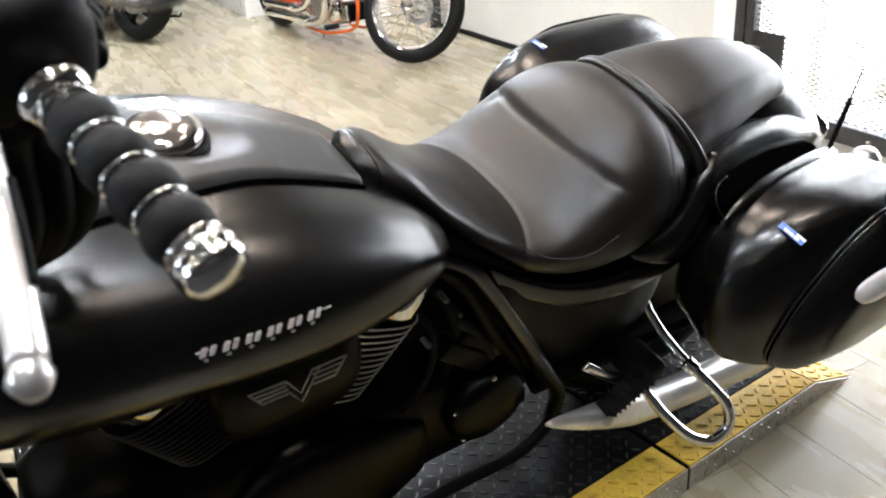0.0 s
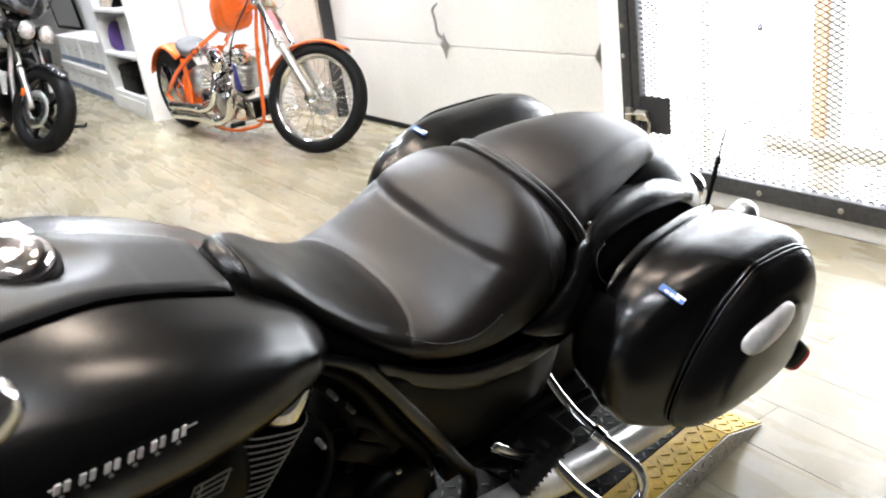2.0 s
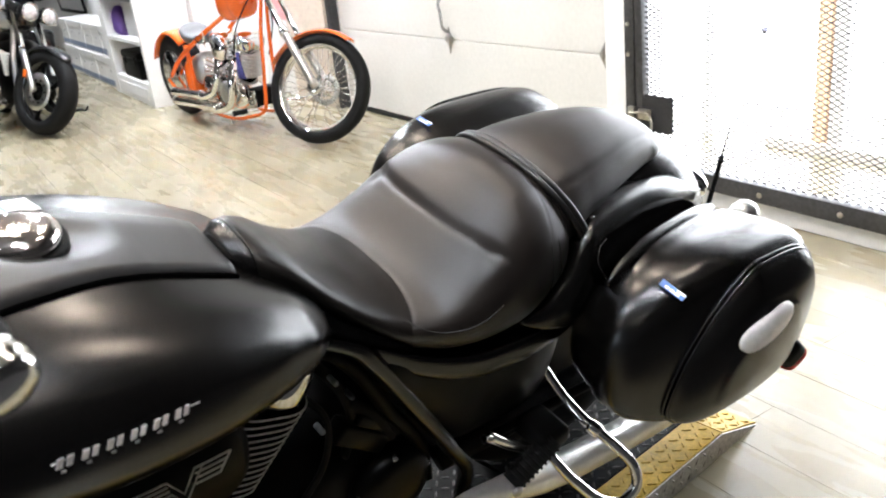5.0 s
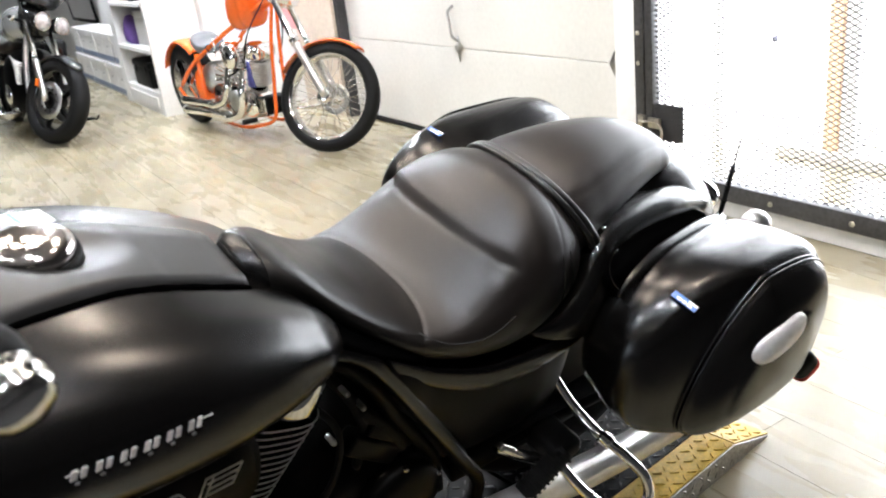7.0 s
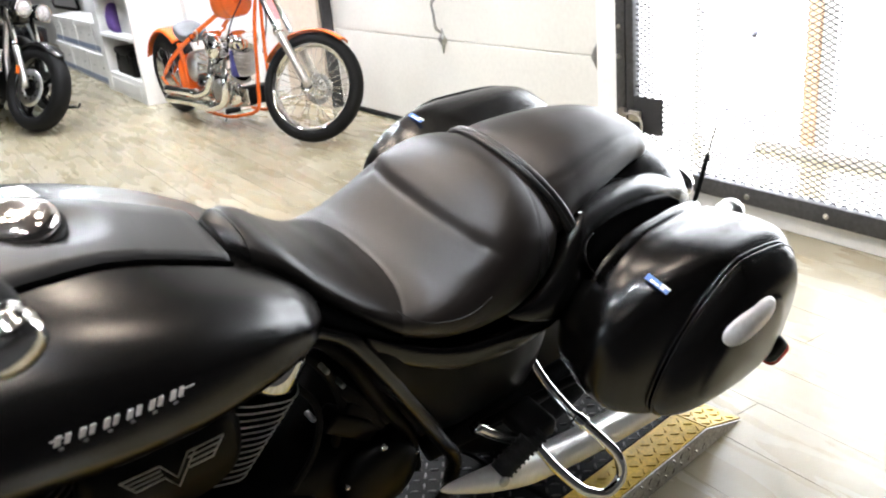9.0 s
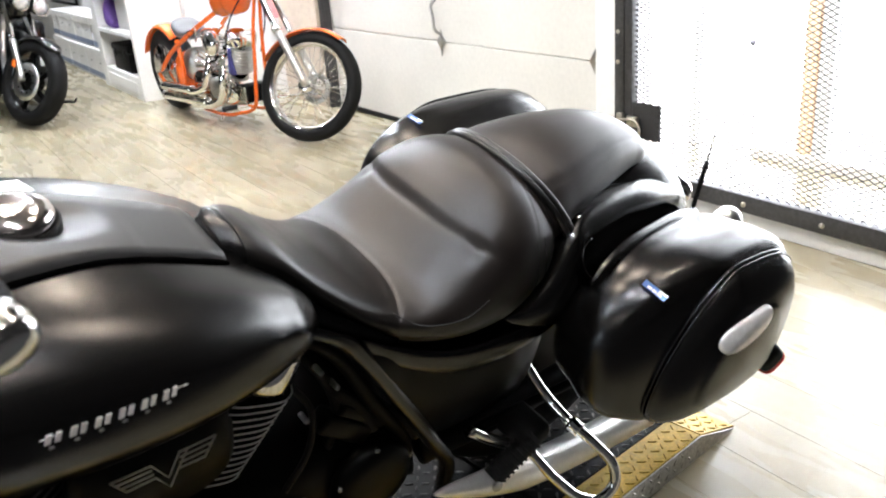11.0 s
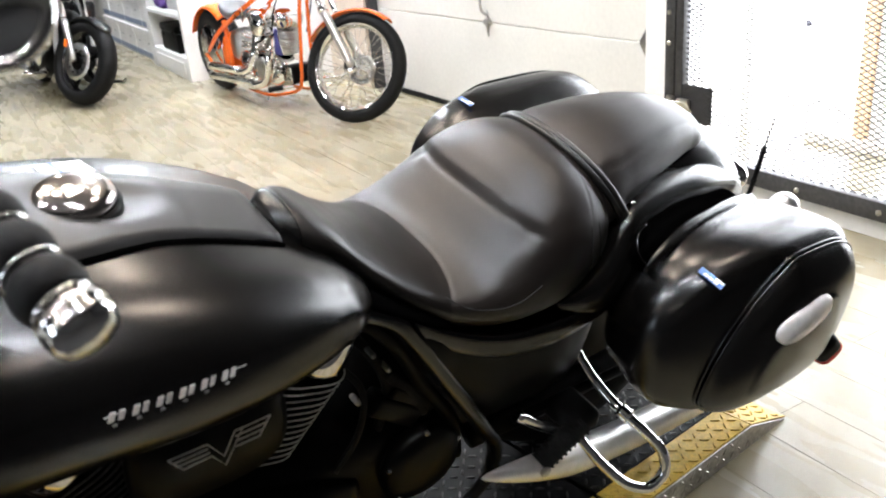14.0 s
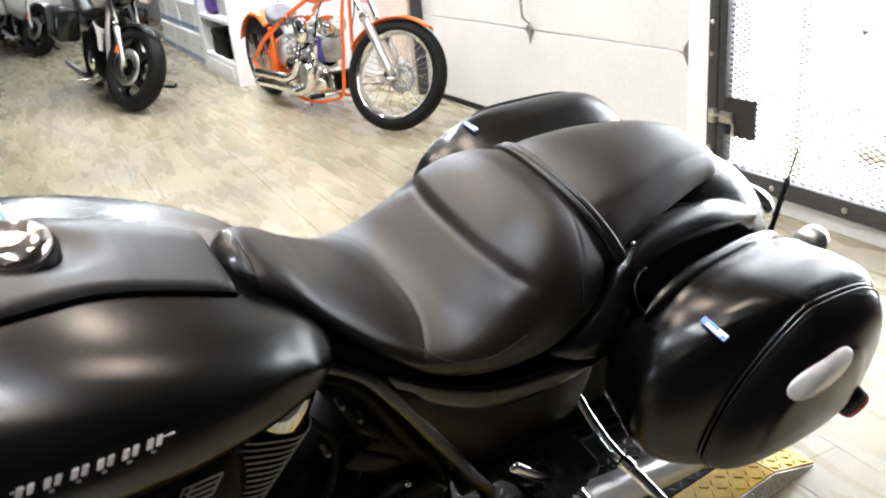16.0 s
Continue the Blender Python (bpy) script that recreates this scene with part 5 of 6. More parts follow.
bm = bmesh.new()
skin(bm, [mirror_ring(d, g) for d, g in ((-0.03, 0.3), (-0.026, 0.62), (-0.016, 0.86), (-0.004, 0.975), (0.003, 1.0), (0.006, 0.985))])
mir = part("mirror", turned(bm, mirror_pose), CHROME, bike, "rounded chrome rear-view mirror")
part("mirror_rim", turned(tube(mirror_ring(0.005, 0.985) + mirror_ring(0.005, 0.985)[:1], 0.0032, 0, 10, close=True), mirror_pose), CHROME, mir, "chrome mirror rim")
bm = bmesh.new()
skin(bm, [mirror_ring(d, g) for d, g in ((0.0062, 0.96), (0.0075, 0.95), (0.0085, 0.6), (0.009, 0.05))])
part("mirror_glass", turned(bm, mirror_pose), MIRROR, mir, "slightly domed mirror glass")
part("mirror_stalk", tube([(-0.15, -0.335, 1.25), (-0.17, -0.37, 1.31), (-0.15, -0.44, 1.36), (-0.122, -0.49, 1.375)], 0.006, 20, 10), CHROME, mir)

# ---- the orange chopper: x forwards from the rear wheel's contact, z up ----
def spoked_wheel(parent, name, x, z, r, tyre_w, m, spokes=20):
    w = part(name, turned(lathe([(0.028, -0.09), (0.045, -0.085), (0.045, -0.06), (0.024, -0.045), (0.024, 0.045), (0.045, 0.06), (0.045, 0.085), (0.028, 0.09)], 24, "y", at=(x, 0, z)), m), CHROME, parent, "chrome wire wheel")
    prof = []
    for k in range(15):
        a = math.pi * k / 14
        prof.append((r - 0.072 + 0.072 * math.sin(a) ** 0.55, tyre_w * math.cos(a)))
    part("tyre", turned(lathe(prof, 72, "y", at=(x, 0, z), close=True), m), RUBBER, w, "black rubber tyre")
    part("rim", turned(lathe([(r - 0.074, -0.036), (r - 0.062, -0.038), (r - 0.066, -0.022), (r - 0.086, -0.012), (r - 0.086, 0.012), (r - 0.066, 0.022), (r - 0.062, 0.038), (r - 0.074, 0.036), (r - 0.098, 0.012), (r - 0.098, -0.012)], 72, "y", at=(x, 0, z), close=True), m), CHROME, w, "chrome rim")
    for k in range(spokes * 2):
        a = 2 * math.pi * k / (spokes * 2)
        s = 1 if k % 2 else -1
        b = a + s * 0.55 * (1 if (k // 2) % 2 else -1)
        p0 = (x + 0.04 * math.cos(b), s * 0.06, z + 0.04 * math.sin(b))
        p1 = (x + (r - 0.098) * math.cos(a), 0.0, z + (r - 0.098) * math.sin(a))
        part("spoke", turned(tube([p0, p1], 0.0022, 1, 6), m), CHROME, w)
    return w


def chopper():
    c = thing("chopper_motorcycle", pose(-6.84, 1.85, 0, 0, 0, 8.5), "bright orange custom chopper with chrome engine and long fork", "motorcycle")
    hub, head = Vector((1.99, 0, 0.345)), Vector((1.5, 0, 1.06))
    steer = Matrix.Translation(hub) @ Matrix.Rotation(radians(35), 4, (head - hub).normalized()) @ Matrix.Translation(-hub)
    spoked_wheel(c, "front_wheel", hub.x, hub.z, 0.345, 0.048, steer)
    part("brake_disc", turned(lathe([(0.062, 0.075), (0.098, 0.075), (0.098, 0.08), (0.062, 0.08)], 36, "y", at=hub, close=True), steer), STEEL, c, "steel brake disc")
    for s in (-1, 1):
        d = (head - hub)
        side = Vector((0.0, s * 0.1, 0))
        p = [hub + side + Vector((0.02, 0, 0)), hub + side + 0.5 * d, hub + side + d * 1.08]
        leg = part("fork_leg", turned(tube([p[0], hub + side + 0.46 * d], 0.027, 8, 16), steer), ALU, c, "bright fork slider")
        part("fork_tube", turned(tube([hub + side + 0.45 * d, p[2]], 0.0205, 8, 16), steer), CHROME, leg, "chrome fork tube")
        part("fork_collar", turned(tube([hub + side + 0.435 * d, hub + side + 0.475 * d], 0.032, 2, 16), steer), CHROME, leg)
    for f in (0.82, 1.02):
        part("fork_yoke", turned(turned(block((-0.03, -0.135, -0.018), (0.03, 0.135, 0.018), 0.01), Matrix.Translation(hub + f * (head - hub)) @ Matrix.Rotation(radians(-34), 4, "Y")), steer), CHROME, c)
    # front fender, a strip bent over the wheel
    bm = bmesh.new()
    rings = []
    for k in range(25):
        a = radians(58 + 100 * k / 24)
        ring = []
        for j in range(9):
            v = -1 + 2 * j / 8
            rr = 0.372 - 0.02 * v * v
            ring.append((hub.x + rr * math.cos(a), 0.06 * v, hub.z + rr * math.sin(a)))
        for j in range(8, -1, -1):
            v = -1 + 2 * j / 8
            rr = 0.366 - 0.02 * v * v
            ring.append((hub.x + rr * math.cos(a), 0.057 * v, hub.z + rr * math.sin(a)))
        rings.append(ring)
    skin(bm, rings)
    part("front_fender", turned(bm, steer), ORANGE, c, "short orange front fender")
    # rear wheel and fender
    rw = part("rear_wheel", lathe([(0.19, -0.08), (0.2, -0.075), (0.19, -0.05), (0.03, -0.06), (0.03, 0.06), (0.19, 0.05), (0.2, 0.075), (0.19, 0.08)], 48, "y", at=(0.02, 0, 0.325)), CHROME, c, "chrome rear wheel")
    wheel(rw, 0.02, 0.325, 0.325, 0.2, 0.078)
    bm = bmesh.new()
    rings = []
    for k in range(25):
        a = radians(48 + 112 * k / 24)
        ring = []
        for j in range(9):
            v = -1 + 2 * j / 8
            ring.append((0.02 + (0.352 - 0.03 * v**4) * math.cos(a), 0.092 * v, 0.325 + (0.352 - 0.03 * v**4) * math.sin(a)))
        for j in range(8, -1, -1):
            v = -1 + 2 * j / 8
            ring.append((0.02 + (0.345 - 0.03 * v**4) * math.cos(a), 0.088 * v, 0.325 + (0.345 - 0.03 * v**4) * math.sin(a)))
        rings.append(ring)
    skin(bm, rings)
    part("rear_fender", bm, ORANGE, c, "orange rear fender")
    # frame
    for s in (-1, 1):
        part("frame_tube", tube([(0.08, s * 0.13, 0.33), (0.3, s * 0.14, 0.465), (0.6, s * 0.12, 0.61), (0.95, s * 0.07, 0.765), (1.4, s * 0.03, 0.93)], 0.017, 30, 12), ORANGE, c)
        part("frame_tube", tube([(0.02, s * 0.13, 0.3), (0.2, s * 0.13, 0.17), (0.6, s * 0.13, 0.11), (1.2, s * 0.11, 0.11), (1.36, s * 0.07, 0.16), (1.38, s * 0.045, 0.35), (1.43, s * 0.03, 0.7), (1.5, s * 0.015, 0.95)], 0.0125, 40, 12), ORANGE, c, "orange painted frame tube")
        part("seat_post", tube([(0.42, s * 0.12, 0.58), (0.45, s * 0.12, 0.35), (0.42, s * 0.12, 0.13)], 0.017, 16, 12), ORANGE, c)
    part("rear_panel", body([(0.27, 0, 0.09, 0.43, 0.32, 0.2, 3, 3), (0.31, 0, 0.12, 0.47, 0.33, 0.18, 3, 3), (0.4, 0, 0.12, 0.47, 0.33, 0.18, 3, 3), (0.44, 0, 0.09, 0.44, 0.33, 0.2, 3, 3)], 14, 28), ORANGE, c, "orange panel under the seat")
    part("oil_tank", body([(0.4, 0, 0.08, 0.46, 0.38, 0.3, 3, 3), (0.44, 0, 0.105, 0.5, 0.39, 0.28, 3, 3), (0.53, 0, 0.105, 0.5, 0.39, 0.28, 3, 3), (0.57, 0, 0.08, 0.46, 0.38, 0.3, 3, 3)], 16, 32), STEEL, c, "polished oil tank")
    part("fuel_tank", body([(0.93, 0, 0.05, 0.93, 0.87, 0.8, 2.3, 2.3), (0.97, 0, 0.085, 1.0, 0.89, 0.765, 2.4, 2.6), (1.06, 0, 0.11, 1.07, 0.92, 0.75, 2.4, 3.0), (1.16, 0, 0.112, 1.11, 0.95, 0.765, 2.5, 3.0), (1.235, 0, 0.1, 1.12, 0.97, 0.79, 2.6, 3.0), (1.265, 0, 0.06, 1.09, 0.98, 0.83, 2.4, 2.4)], 30, 40), ORANGE, c, "orange teardrop fuel tank")
    part("seat", body([(0.3, 0, 0.045, 0.715, 0.69, 0.65, 2.3, 2.3), (0.325, 0, 0.095, 0.728, 0.68, 0.61, 2.3, 2.3), (0.38, 0, 0.12, 0.71, 0.65, 0.58, 2.4, 2.4), (0.46, 0, 0.115, 0.668, 0.63, 0.57, 2.4, 2.4), (0.55, 0, 0.08, 0.65, 0.625, 0.59, 2.3, 2.3), (0.63, 0, 0.035, 0.66, 0.645, 0.63, 2.3, 2.3)], 24, 32), STEEL_SEAT, c, "low grey leather solo seat")
    # engine
    eng = part("crankcase", body([(0.66, 0, 0.07, 0.32, 0.25, 0.16, 3, 3), (0.75, 0, 0.12, 0.37, 0.26, 0.13, 3, 3), (1.0, 0, 0.13, 0.39, 0.26, 0.13, 3, 3), (1.12, 0, 0.11, 0.35, 0.25, 0.14, 3, 3), (1.17, 0, 0.06, 0.3, 0.24, 0.18, 3, 3)], 24, 36), CHROME, c, "polished alloy crankcase")
    part("gearcase_cover", lathe([(0.085, -0.13), (0.085, -0.15), (0.07, -0.165), (0.03, -0.17), (0, -0.17)], 36, "y", at=(1.0, 0, 0.27)), STEEL, eng)
    for k in range(8):
        a = 2 * math.pi * k / 8
        part("cover_screw", lathe([(0.007, -0.15), (0.007, -0.158), (0, -0.16)], 8, "y", at=(1.0 + 0.075 * math.cos(a), 0, 0.27 + 0.075 * math.sin(a))), BLACK, eng)
    part("gearbox", body([(0.5, 0, 0.08, 0.36, 0.26, 0.17, 3, 3), (0.58, 0, 0.11, 0.38, 0.26, 0.16, 3, 3), (0.68, 0, 0.1, 0.36, 0.26, 0.17, 3, 3)], 12, 28), CHROME, eng)
    for x, lean in ((0.93, -22), (1.08, 23)):
        m = pose(x, 0, 0.36, 0, lean, 0)
        # core is flat black, painted shade for the gaps between fins
        barrel = part("cylinder", turned(lathe([(0.06, 0), (0.06, 0.26), (0.03, 0.27)], 28), m), SHADE_BLACK, c, "finned cylinder, core blackened as shade between the fins")
        for k in range(8):
            part("fin", turned(lathe([(0.058, 0.04 + 0.023 * k), (0.094, 0.042 + 0.023 * k), (0.095, 0.049 + 0.023 * k), (0.058, 0.051 + 0.023 * k)], 28), m), STEEL, barrel)
        part("rocker_box", turned(body([(-0.08, 0, 0.06, 0.31, 0.27, 0.23, 3, 3), (-0.06, 0, 0.085, 0.325, 0.27, 0.225, 3, 3), (0.06, 0, 0.085, 0.325, 0.27, 0.225, 3, 3), (0.08, 0, 0.06, 0.31, 0.27, 0.23, 3, 3)], 14, 28), m), CHROME, barrel, "chrome rocker box")
        for dx in (-0.02, 0.02):
            part("pushrod_tube", turned(tube([(dx, -0.09, -0.08), (dx, -0.075, 0.23)], 0.009, 3, 10), m), CHROME, barrel)
    part("air_cleaner", lathe([(0.05, -0.1), (0.085, -0.11), (0.09, -0.13), (0.085, -0.16), (0.05, -0.175), (0, -0.178)], 36, "y", at=(1.0, 0, 0.58)), CHROME, c, "round chrome air cleaner")
    for k, (z0, x1) in enumerate(((0.235, 0.9), (0.165, 1.12))):
        part("exhaust_pipe", tube([(0.22, -0.19, z0), (0.5, -0.19, z0 + 0.005), (x1 - 0.1, -0.19, z0 + 0.01), (x1, -0.185, z0 + 0.05), (x1 + 0.05, -0.17, 0.38), (x1 + 0.02, -0.12, 0.5)], 0.03, 44, 18), CHROME, c, "chrome drag pipe")
        part("heat_shield", tube([(0.21, -0.192, z0), (0.45, -0.192, z0 + 0.004), (x1 - 0.2, -0.192, z0 + 0.008)], 0.0335, 16, 18), CHROME, c)
    for s in (-1, 1):
        part("foot_control", tube([(1.34, s * 0.1, 0.2), (1.44, s * 0.18, 0.2), (1.46, s * 0.28, 0.21)], 0.012, 12, 10), CHROME, c)
        part("foot_peg", tube([(1.46, s * 0.26, 0.21), (1.47, s * 0.36, 0.215)], 0.018, 4, 12), RUBBER, c)
    part("regulator", block((1.21, -0.1, 0.19), (1.34, 0.09, 0.31), 0.012), BLACK, c, "black finned regulator box")
    cloth = bmesh.new()
    skin(cloth, [[(x - w, y - 0.004, z), (x, y - 0.016, z), (x + w, y - 0.004, z), (x + w, y + 0.004, z), (x, y - 0.006, z), (x - w, y + 0.004, z)] for x, y, z, w in ((1.28, -0.15, 0.57, 0.012), (1.285, -0.156, 0.53, 0.02), (1.288, -0.16, 0.46, 0.036), (1.295, -0.16, 0.41, 0.05), (1.297, -0.158, 0.395, 0.046))])
    part("cloth", cloth, DUSK, c, "dark blue cloth hanging by the engine")
    # lines, rods and bolt heads round the engine
    rnd = random.Random(5)
    for k in range(30):
        x, z = rnd.uniform(0.72, 1.2), rnd.uniform(0.3, 0.64)
        pts = [(x, -0.1 - rnd.uniform(0, 0.05), z)]
        for q in range(3):
            a = pts[-1]
            pts.append((a[0] + rnd.uniform(-0.07, 0.07), -0.1 - rnd.uniform(0, 0.06), a[2] + rnd.uniform(-0.08, 0.05)))
        part("oil_line", tube(pts, rnd.choice((0.004, 0.006, 0.009)), 14, 8), rnd.choice((CHROME, BLACK, CHROME, SHADE_BLACK, CHROME)), c)
    for k in range(22):
        part("bolt", lathe([(0.01, 0), (0.01, -0.008), (0.006, -0.012), (0, -0.012)], 8, "y", at=(rnd.uniform(0.72, 1.28), -0.135 - rnd.uniform(0, 0.02), rnd.uniform(0.18, 0.66))), CHROME, c)
    for k in range(6):
        part("regulator_fin", block((1.217 + 0.02 * k, -0.112, 0.2), (1.224 + 0.02 * k, -0.1, 0.3), 0.001), CHROME, c, smooth=False)
    part("side_stand", tube([(0.85, 0.14, 0.12), (0.86, 0.22, 0.06), (0.87, 0.3, 0.012)], 0.011, 10, 10), CHROME, c)
    part("stand_foot", tube([(0.93, -0.1, 0.11), (0.95, -0.12, 0.04)], 0.007, 4, 8), STEEL, c)
    top = hub + 1.06 * (head - hub)
    part("handlebar", turned(tube([top + Vector((-0.25, -0.36, 0.1)), top + Vector((-0.1, -0.3, 0.13)), top + Vector((0, -0.08, 0.06)), top, top + Vector((0, 0.08, 0.06)), top + Vector((-0.1, 0.3, 0.13)), top + Vector((-0.25, 0.36, 0.1))], 0.0135, 40, 12), steer), CHROME, c)
    hl = part("headlamp", turned(lathe([(0.0, -0.1), (0.04, -0.09), (0.075, -0.03), (0.08, 0.03), (0.078, 0.05), (0.06, 0.058), (0, 0.066)], 30, "x", at=head + Vector((0.13, 0, -0.08))), steer), CHROME, c, "chrome bullet headlamp")
    for s in (-1, 1):
        part("cable", tube([(1.45, s * 0.03, 0.98), (1.3, s * 0.14, 0.72), (1.18, s * 0.14, 0.5)], 0.005, 20, 8), RUBBER, c)
    return c


STEEL_SEAT = material("grey_leather", (0.1, 0.103, 0.11), 0.38, 0.0, 0.2, 200, 0.2, 10, 0.15, 400)
chopper()


# ---- the black cruiser parked further back ----
def cruiser(m, label, tank_mat, side_mat, front_mat):
    c = thing("cruiser_motorcycle", m, label, "motorcycle", "parked cruisers")
    hub, head = Vector((0, 0, 0.33)), Vector((-0.42, 0, 1.02))
    steer = Matrix.Translation(hub) @ Matrix.Rotation(radians(27), 4, (head - hub).normalized()) @ Matrix.Translation(-hub)
    fw = part("front_wheel", turned(lathe([(0.025, -0.06), (0.05, -0.055), (0.05, 0.055), (0.025, 0.06)], 24, "y", at=hub), steer), BLACK, c, "black cast front wheel")
    prof = []
    for k in range(15):
        a = math.pi * k / 14
        prof.append((0.235 + 0.095 * math.sin(a) ** 0.5, 0.068 * math.cos(a)))
    part("tyre", turned(lathe(prof, 64, "y", at=hub, close=True), steer), RUBBER, fw, "black tyre")
    part("rim", turned(lathe([(0.238, -0.055), (0.232, -0.02), (0.215, -0.015), (0.215, 0.015), (0.232, 0.02), (0.238, 0.055)], 56, "y", at=hub, close=True), steer), SHINE, fw)
    for k in range(5):
        a = 2 * math.pi * k / 5 + 0.4
        part("wheel_spoke", turned(tube([hub + Vector((0.04 * math.cos(a), 0, 0.04 * math.sin(a))), hub + Vector((0.225 * math.cos(a + 0.2), 0, 0.225 * math.sin(a + 0.2)))], 0.018, 3, 12), steer), BLACK, fw)
    for s in (-1, 1):
        disc = part("brake_disc", turned(lathe([(0.07, s * 0.068), (0.145, s * 0.068), (0.145, s * 0.073), (0.07, s * 0.073)], 44, "y", at=hub, close=True), steer), STEEL, fw, "drilled steel brake disc")
        for k in range(10):
            a = 2 * math.pi * k / 10
            part("disc_bolt", turned(lathe([(0.009, s * 0.066), (0.009, s * 0.077)], 10, "y", at=hub + Vector((0.088 * math.cos(a), 0, 0.088 * math.sin(a)))), steer), BLACK, disc)
        d = head - hub
        off = Vector((0, s * 0.105, 0))
        leg = part("fork_leg", turned(tube([hub + off, hub + off + 0.42 * d], 0.026, 6, 16), steer), STEEL, c, "grey fork slider")
        part("fork_tube", turned(tube([hub + off + 0.41 * d, hub + off + 1.1 * d], 0.022, 6, 16), steer), CHROME, leg, "chrome fork tube")
        part("reflector", turned(block((-0.02, -0.004, -0.03), (0.02, 0.004, 0.03), 0.003), steer @ Matrix.Translation(hub + Vector((-0.08, s * 0.135, 0.12)))), REFLECT, c, "small orange reflector")
        part("headlamp", turned(lathe([(0.0, -0.09), (0.04, -0.08), (0.064, -0.02), (0.068, 0.03), (0.064, 0.04)], 30, "x", at=head + Vector((0.21, s * 0.085, -0.1))), steer), SHINE, c, "round twin headlamp")
        part("lamp_glass", turned(lathe([(0.063, 0.041), (0.045, 0.052), (0, 0.058)], 30, "x", at=head + Vector((0.21, s * 0.085, -0.1))), steer), GLASSY, c, "clear lamp glass")
        part("turn_signal", turned(lathe([(0.0, -0.04), (0.022, -0.02), (0.026, 0.015), (0.02, 0.022), (0, 0.024)], 20, "x", at=head + Vector((0.1, s * 0.24, -0.12))), steer), CHROME, c, "small chrome turn signal")
        part("lamp_ring", turned(lathe([(0.064, 0.036), (0.07, 0.038), (0.071, 0.046), (0.066, 0.05), (0.062, 0.046)], 30, "x", at=head + Vector((0.21, s * 0.085, -0.1)), close=True), steer), CHROME, c, "chrome lamp ring")
        part("signal_stem", turned(tube([head + Vector((0.06, s * 0.1, -0.12)), head + Vector((0.09, s * 0.23, -0.12))], 0.01, 4, 8), steer), BLACK, c)
        part("mirror", turned(lathe([(0.0, -0.02), (0.05, -0.014), (0.062, 0.0), (0.06, 0.006), (0, 0.007)], 24, "x", at=head + Vector((-0.12, s * 0.4, 0.3))), steer), BLACK, c)
        part("mirror_stem", turned(tube([head + Vector((-0.12, s * 0.4, 0.3)), head + Vector((-0.1, s * 0.34, 0.14))], 0.007, 4, 8), steer), BLACK, c)
        part("exhaust", tube([(-0.6, s * 0.17, 0.22), (-0.75, s * 0.2, 0.16), (-1.1, s * 0.22, 0.17), (-1.9, s * 0.23, 0.2)], 0.032, 40, 18), CHROME, c, "long chrome exhaust")
        part("foot_board", tube([(-0.56, s * 0.18, 0.2), (-0.55, s * 0.36, 0.2)], 0.016, 4, 10), CHROME, c)
        part("down_tube", tube([(-0.44, s * 0.06, 0.9), (-0.36, s * 0.12, 0.6), (-0.36, s * 0.13, 0.25), (-0.55, s * 0.13, 0.14)], 0.022, 24, 12), STEEL, c, "bright frame tube")
        bagm = Matrix.Translation((-1.45, s * 0.3, 0.6))
        part("saddlebag", turned(block((-0.27, -0.11, -0.15), (0.27, 0.11, 0.16), 0.05, None, 4), bagm), side_mat, c, "hard saddlebag")
    bm = bmesh.new()
    rings = []
    for k in range(25):
        a = radians(48 + 85 * k / 24)
        w = 0.078 * min(1.0, 0.25 + k / 5)
        ring = [(hub.x + (q - 0.03 * v**4) * math.cos(a), u * w * v, hub.z + (q - 0.03 * v**4) * math.sin(a)) for q, u, order in ((0.356, 1, range(-4, 5)), (0.35, 0.96, range(4, -5, -1))) for v in [o / 4 for o in order]]
        rings.append(ring)
    skin(bm, rings)
    part("front_fender", turned(bm, steer), front_mat, c, "slim front fender over the tyre")
    if front_mat is WHITE:
        part("fairing", body([(-0.75, 0, 0.26, 1.0, 0.75, 0.48, 2.4, 2.4), (-0.5, 0, 0.36, 1.2, 0.82, 0.42, 2.4, 2.4), (-0.25, 0, 0.32, 1.27, 0.88, 0.52, 2.4, 2.4), (-0.1, 0, 0.16, 1.12, 0.92, 0.7, 2.4, 2.4)], 24, 36), WHITE, c, "broad white front fairing")
    part("nacelle", turned(body([(-0.52, 0, 0.07, 1.04, 0.96, 0.86, 2.4, 2.4), (-0.42, 0, 0.12, 1.06, 0.95, 0.8, 2.4, 2.4), (-0.33, 0, 0.12, 1.02, 0.92, 0.8, 2.4, 2.4), (-0.28, 0, 0.08, 0.98, 0.9, 0.82, 2.4, 2.4)], 18, 32), steer), front_mat, c, "headlamp nacelle")
    part("visor", turned(body([(-0.5, 0, 0.16, 1.36, 1.22, 1.08, 2.2, 2.2), (-0.46, 0, 0.2, 1.33, 1.2, 1.06, 2.2, 2.2), (-0.34, 0, 0.17, 1.18, 1.11, 1.03, 2.2, 2.2), (-0.29, 0, 0.1, 1.1, 1.06, 1.02, 2.2, 2.2)], 14, 32), steer), SHINE, c, "dark tinted visor")
    part("handlebar", turned(tube([head + Vector((-0.3, -0.42, 0.12)), head + Vector((-0.12, -0.34, 0.16)), head + Vector((-0.02, -0.1, 0.08)), head + Vector((-0.02, 0.1, 0.08)), head + Vector((-0.12, 0.34, 0.16)), head + Vector((-0.3, 0.42, 0.12))], 0.0135, 40, 12), steer), CHROME, c)
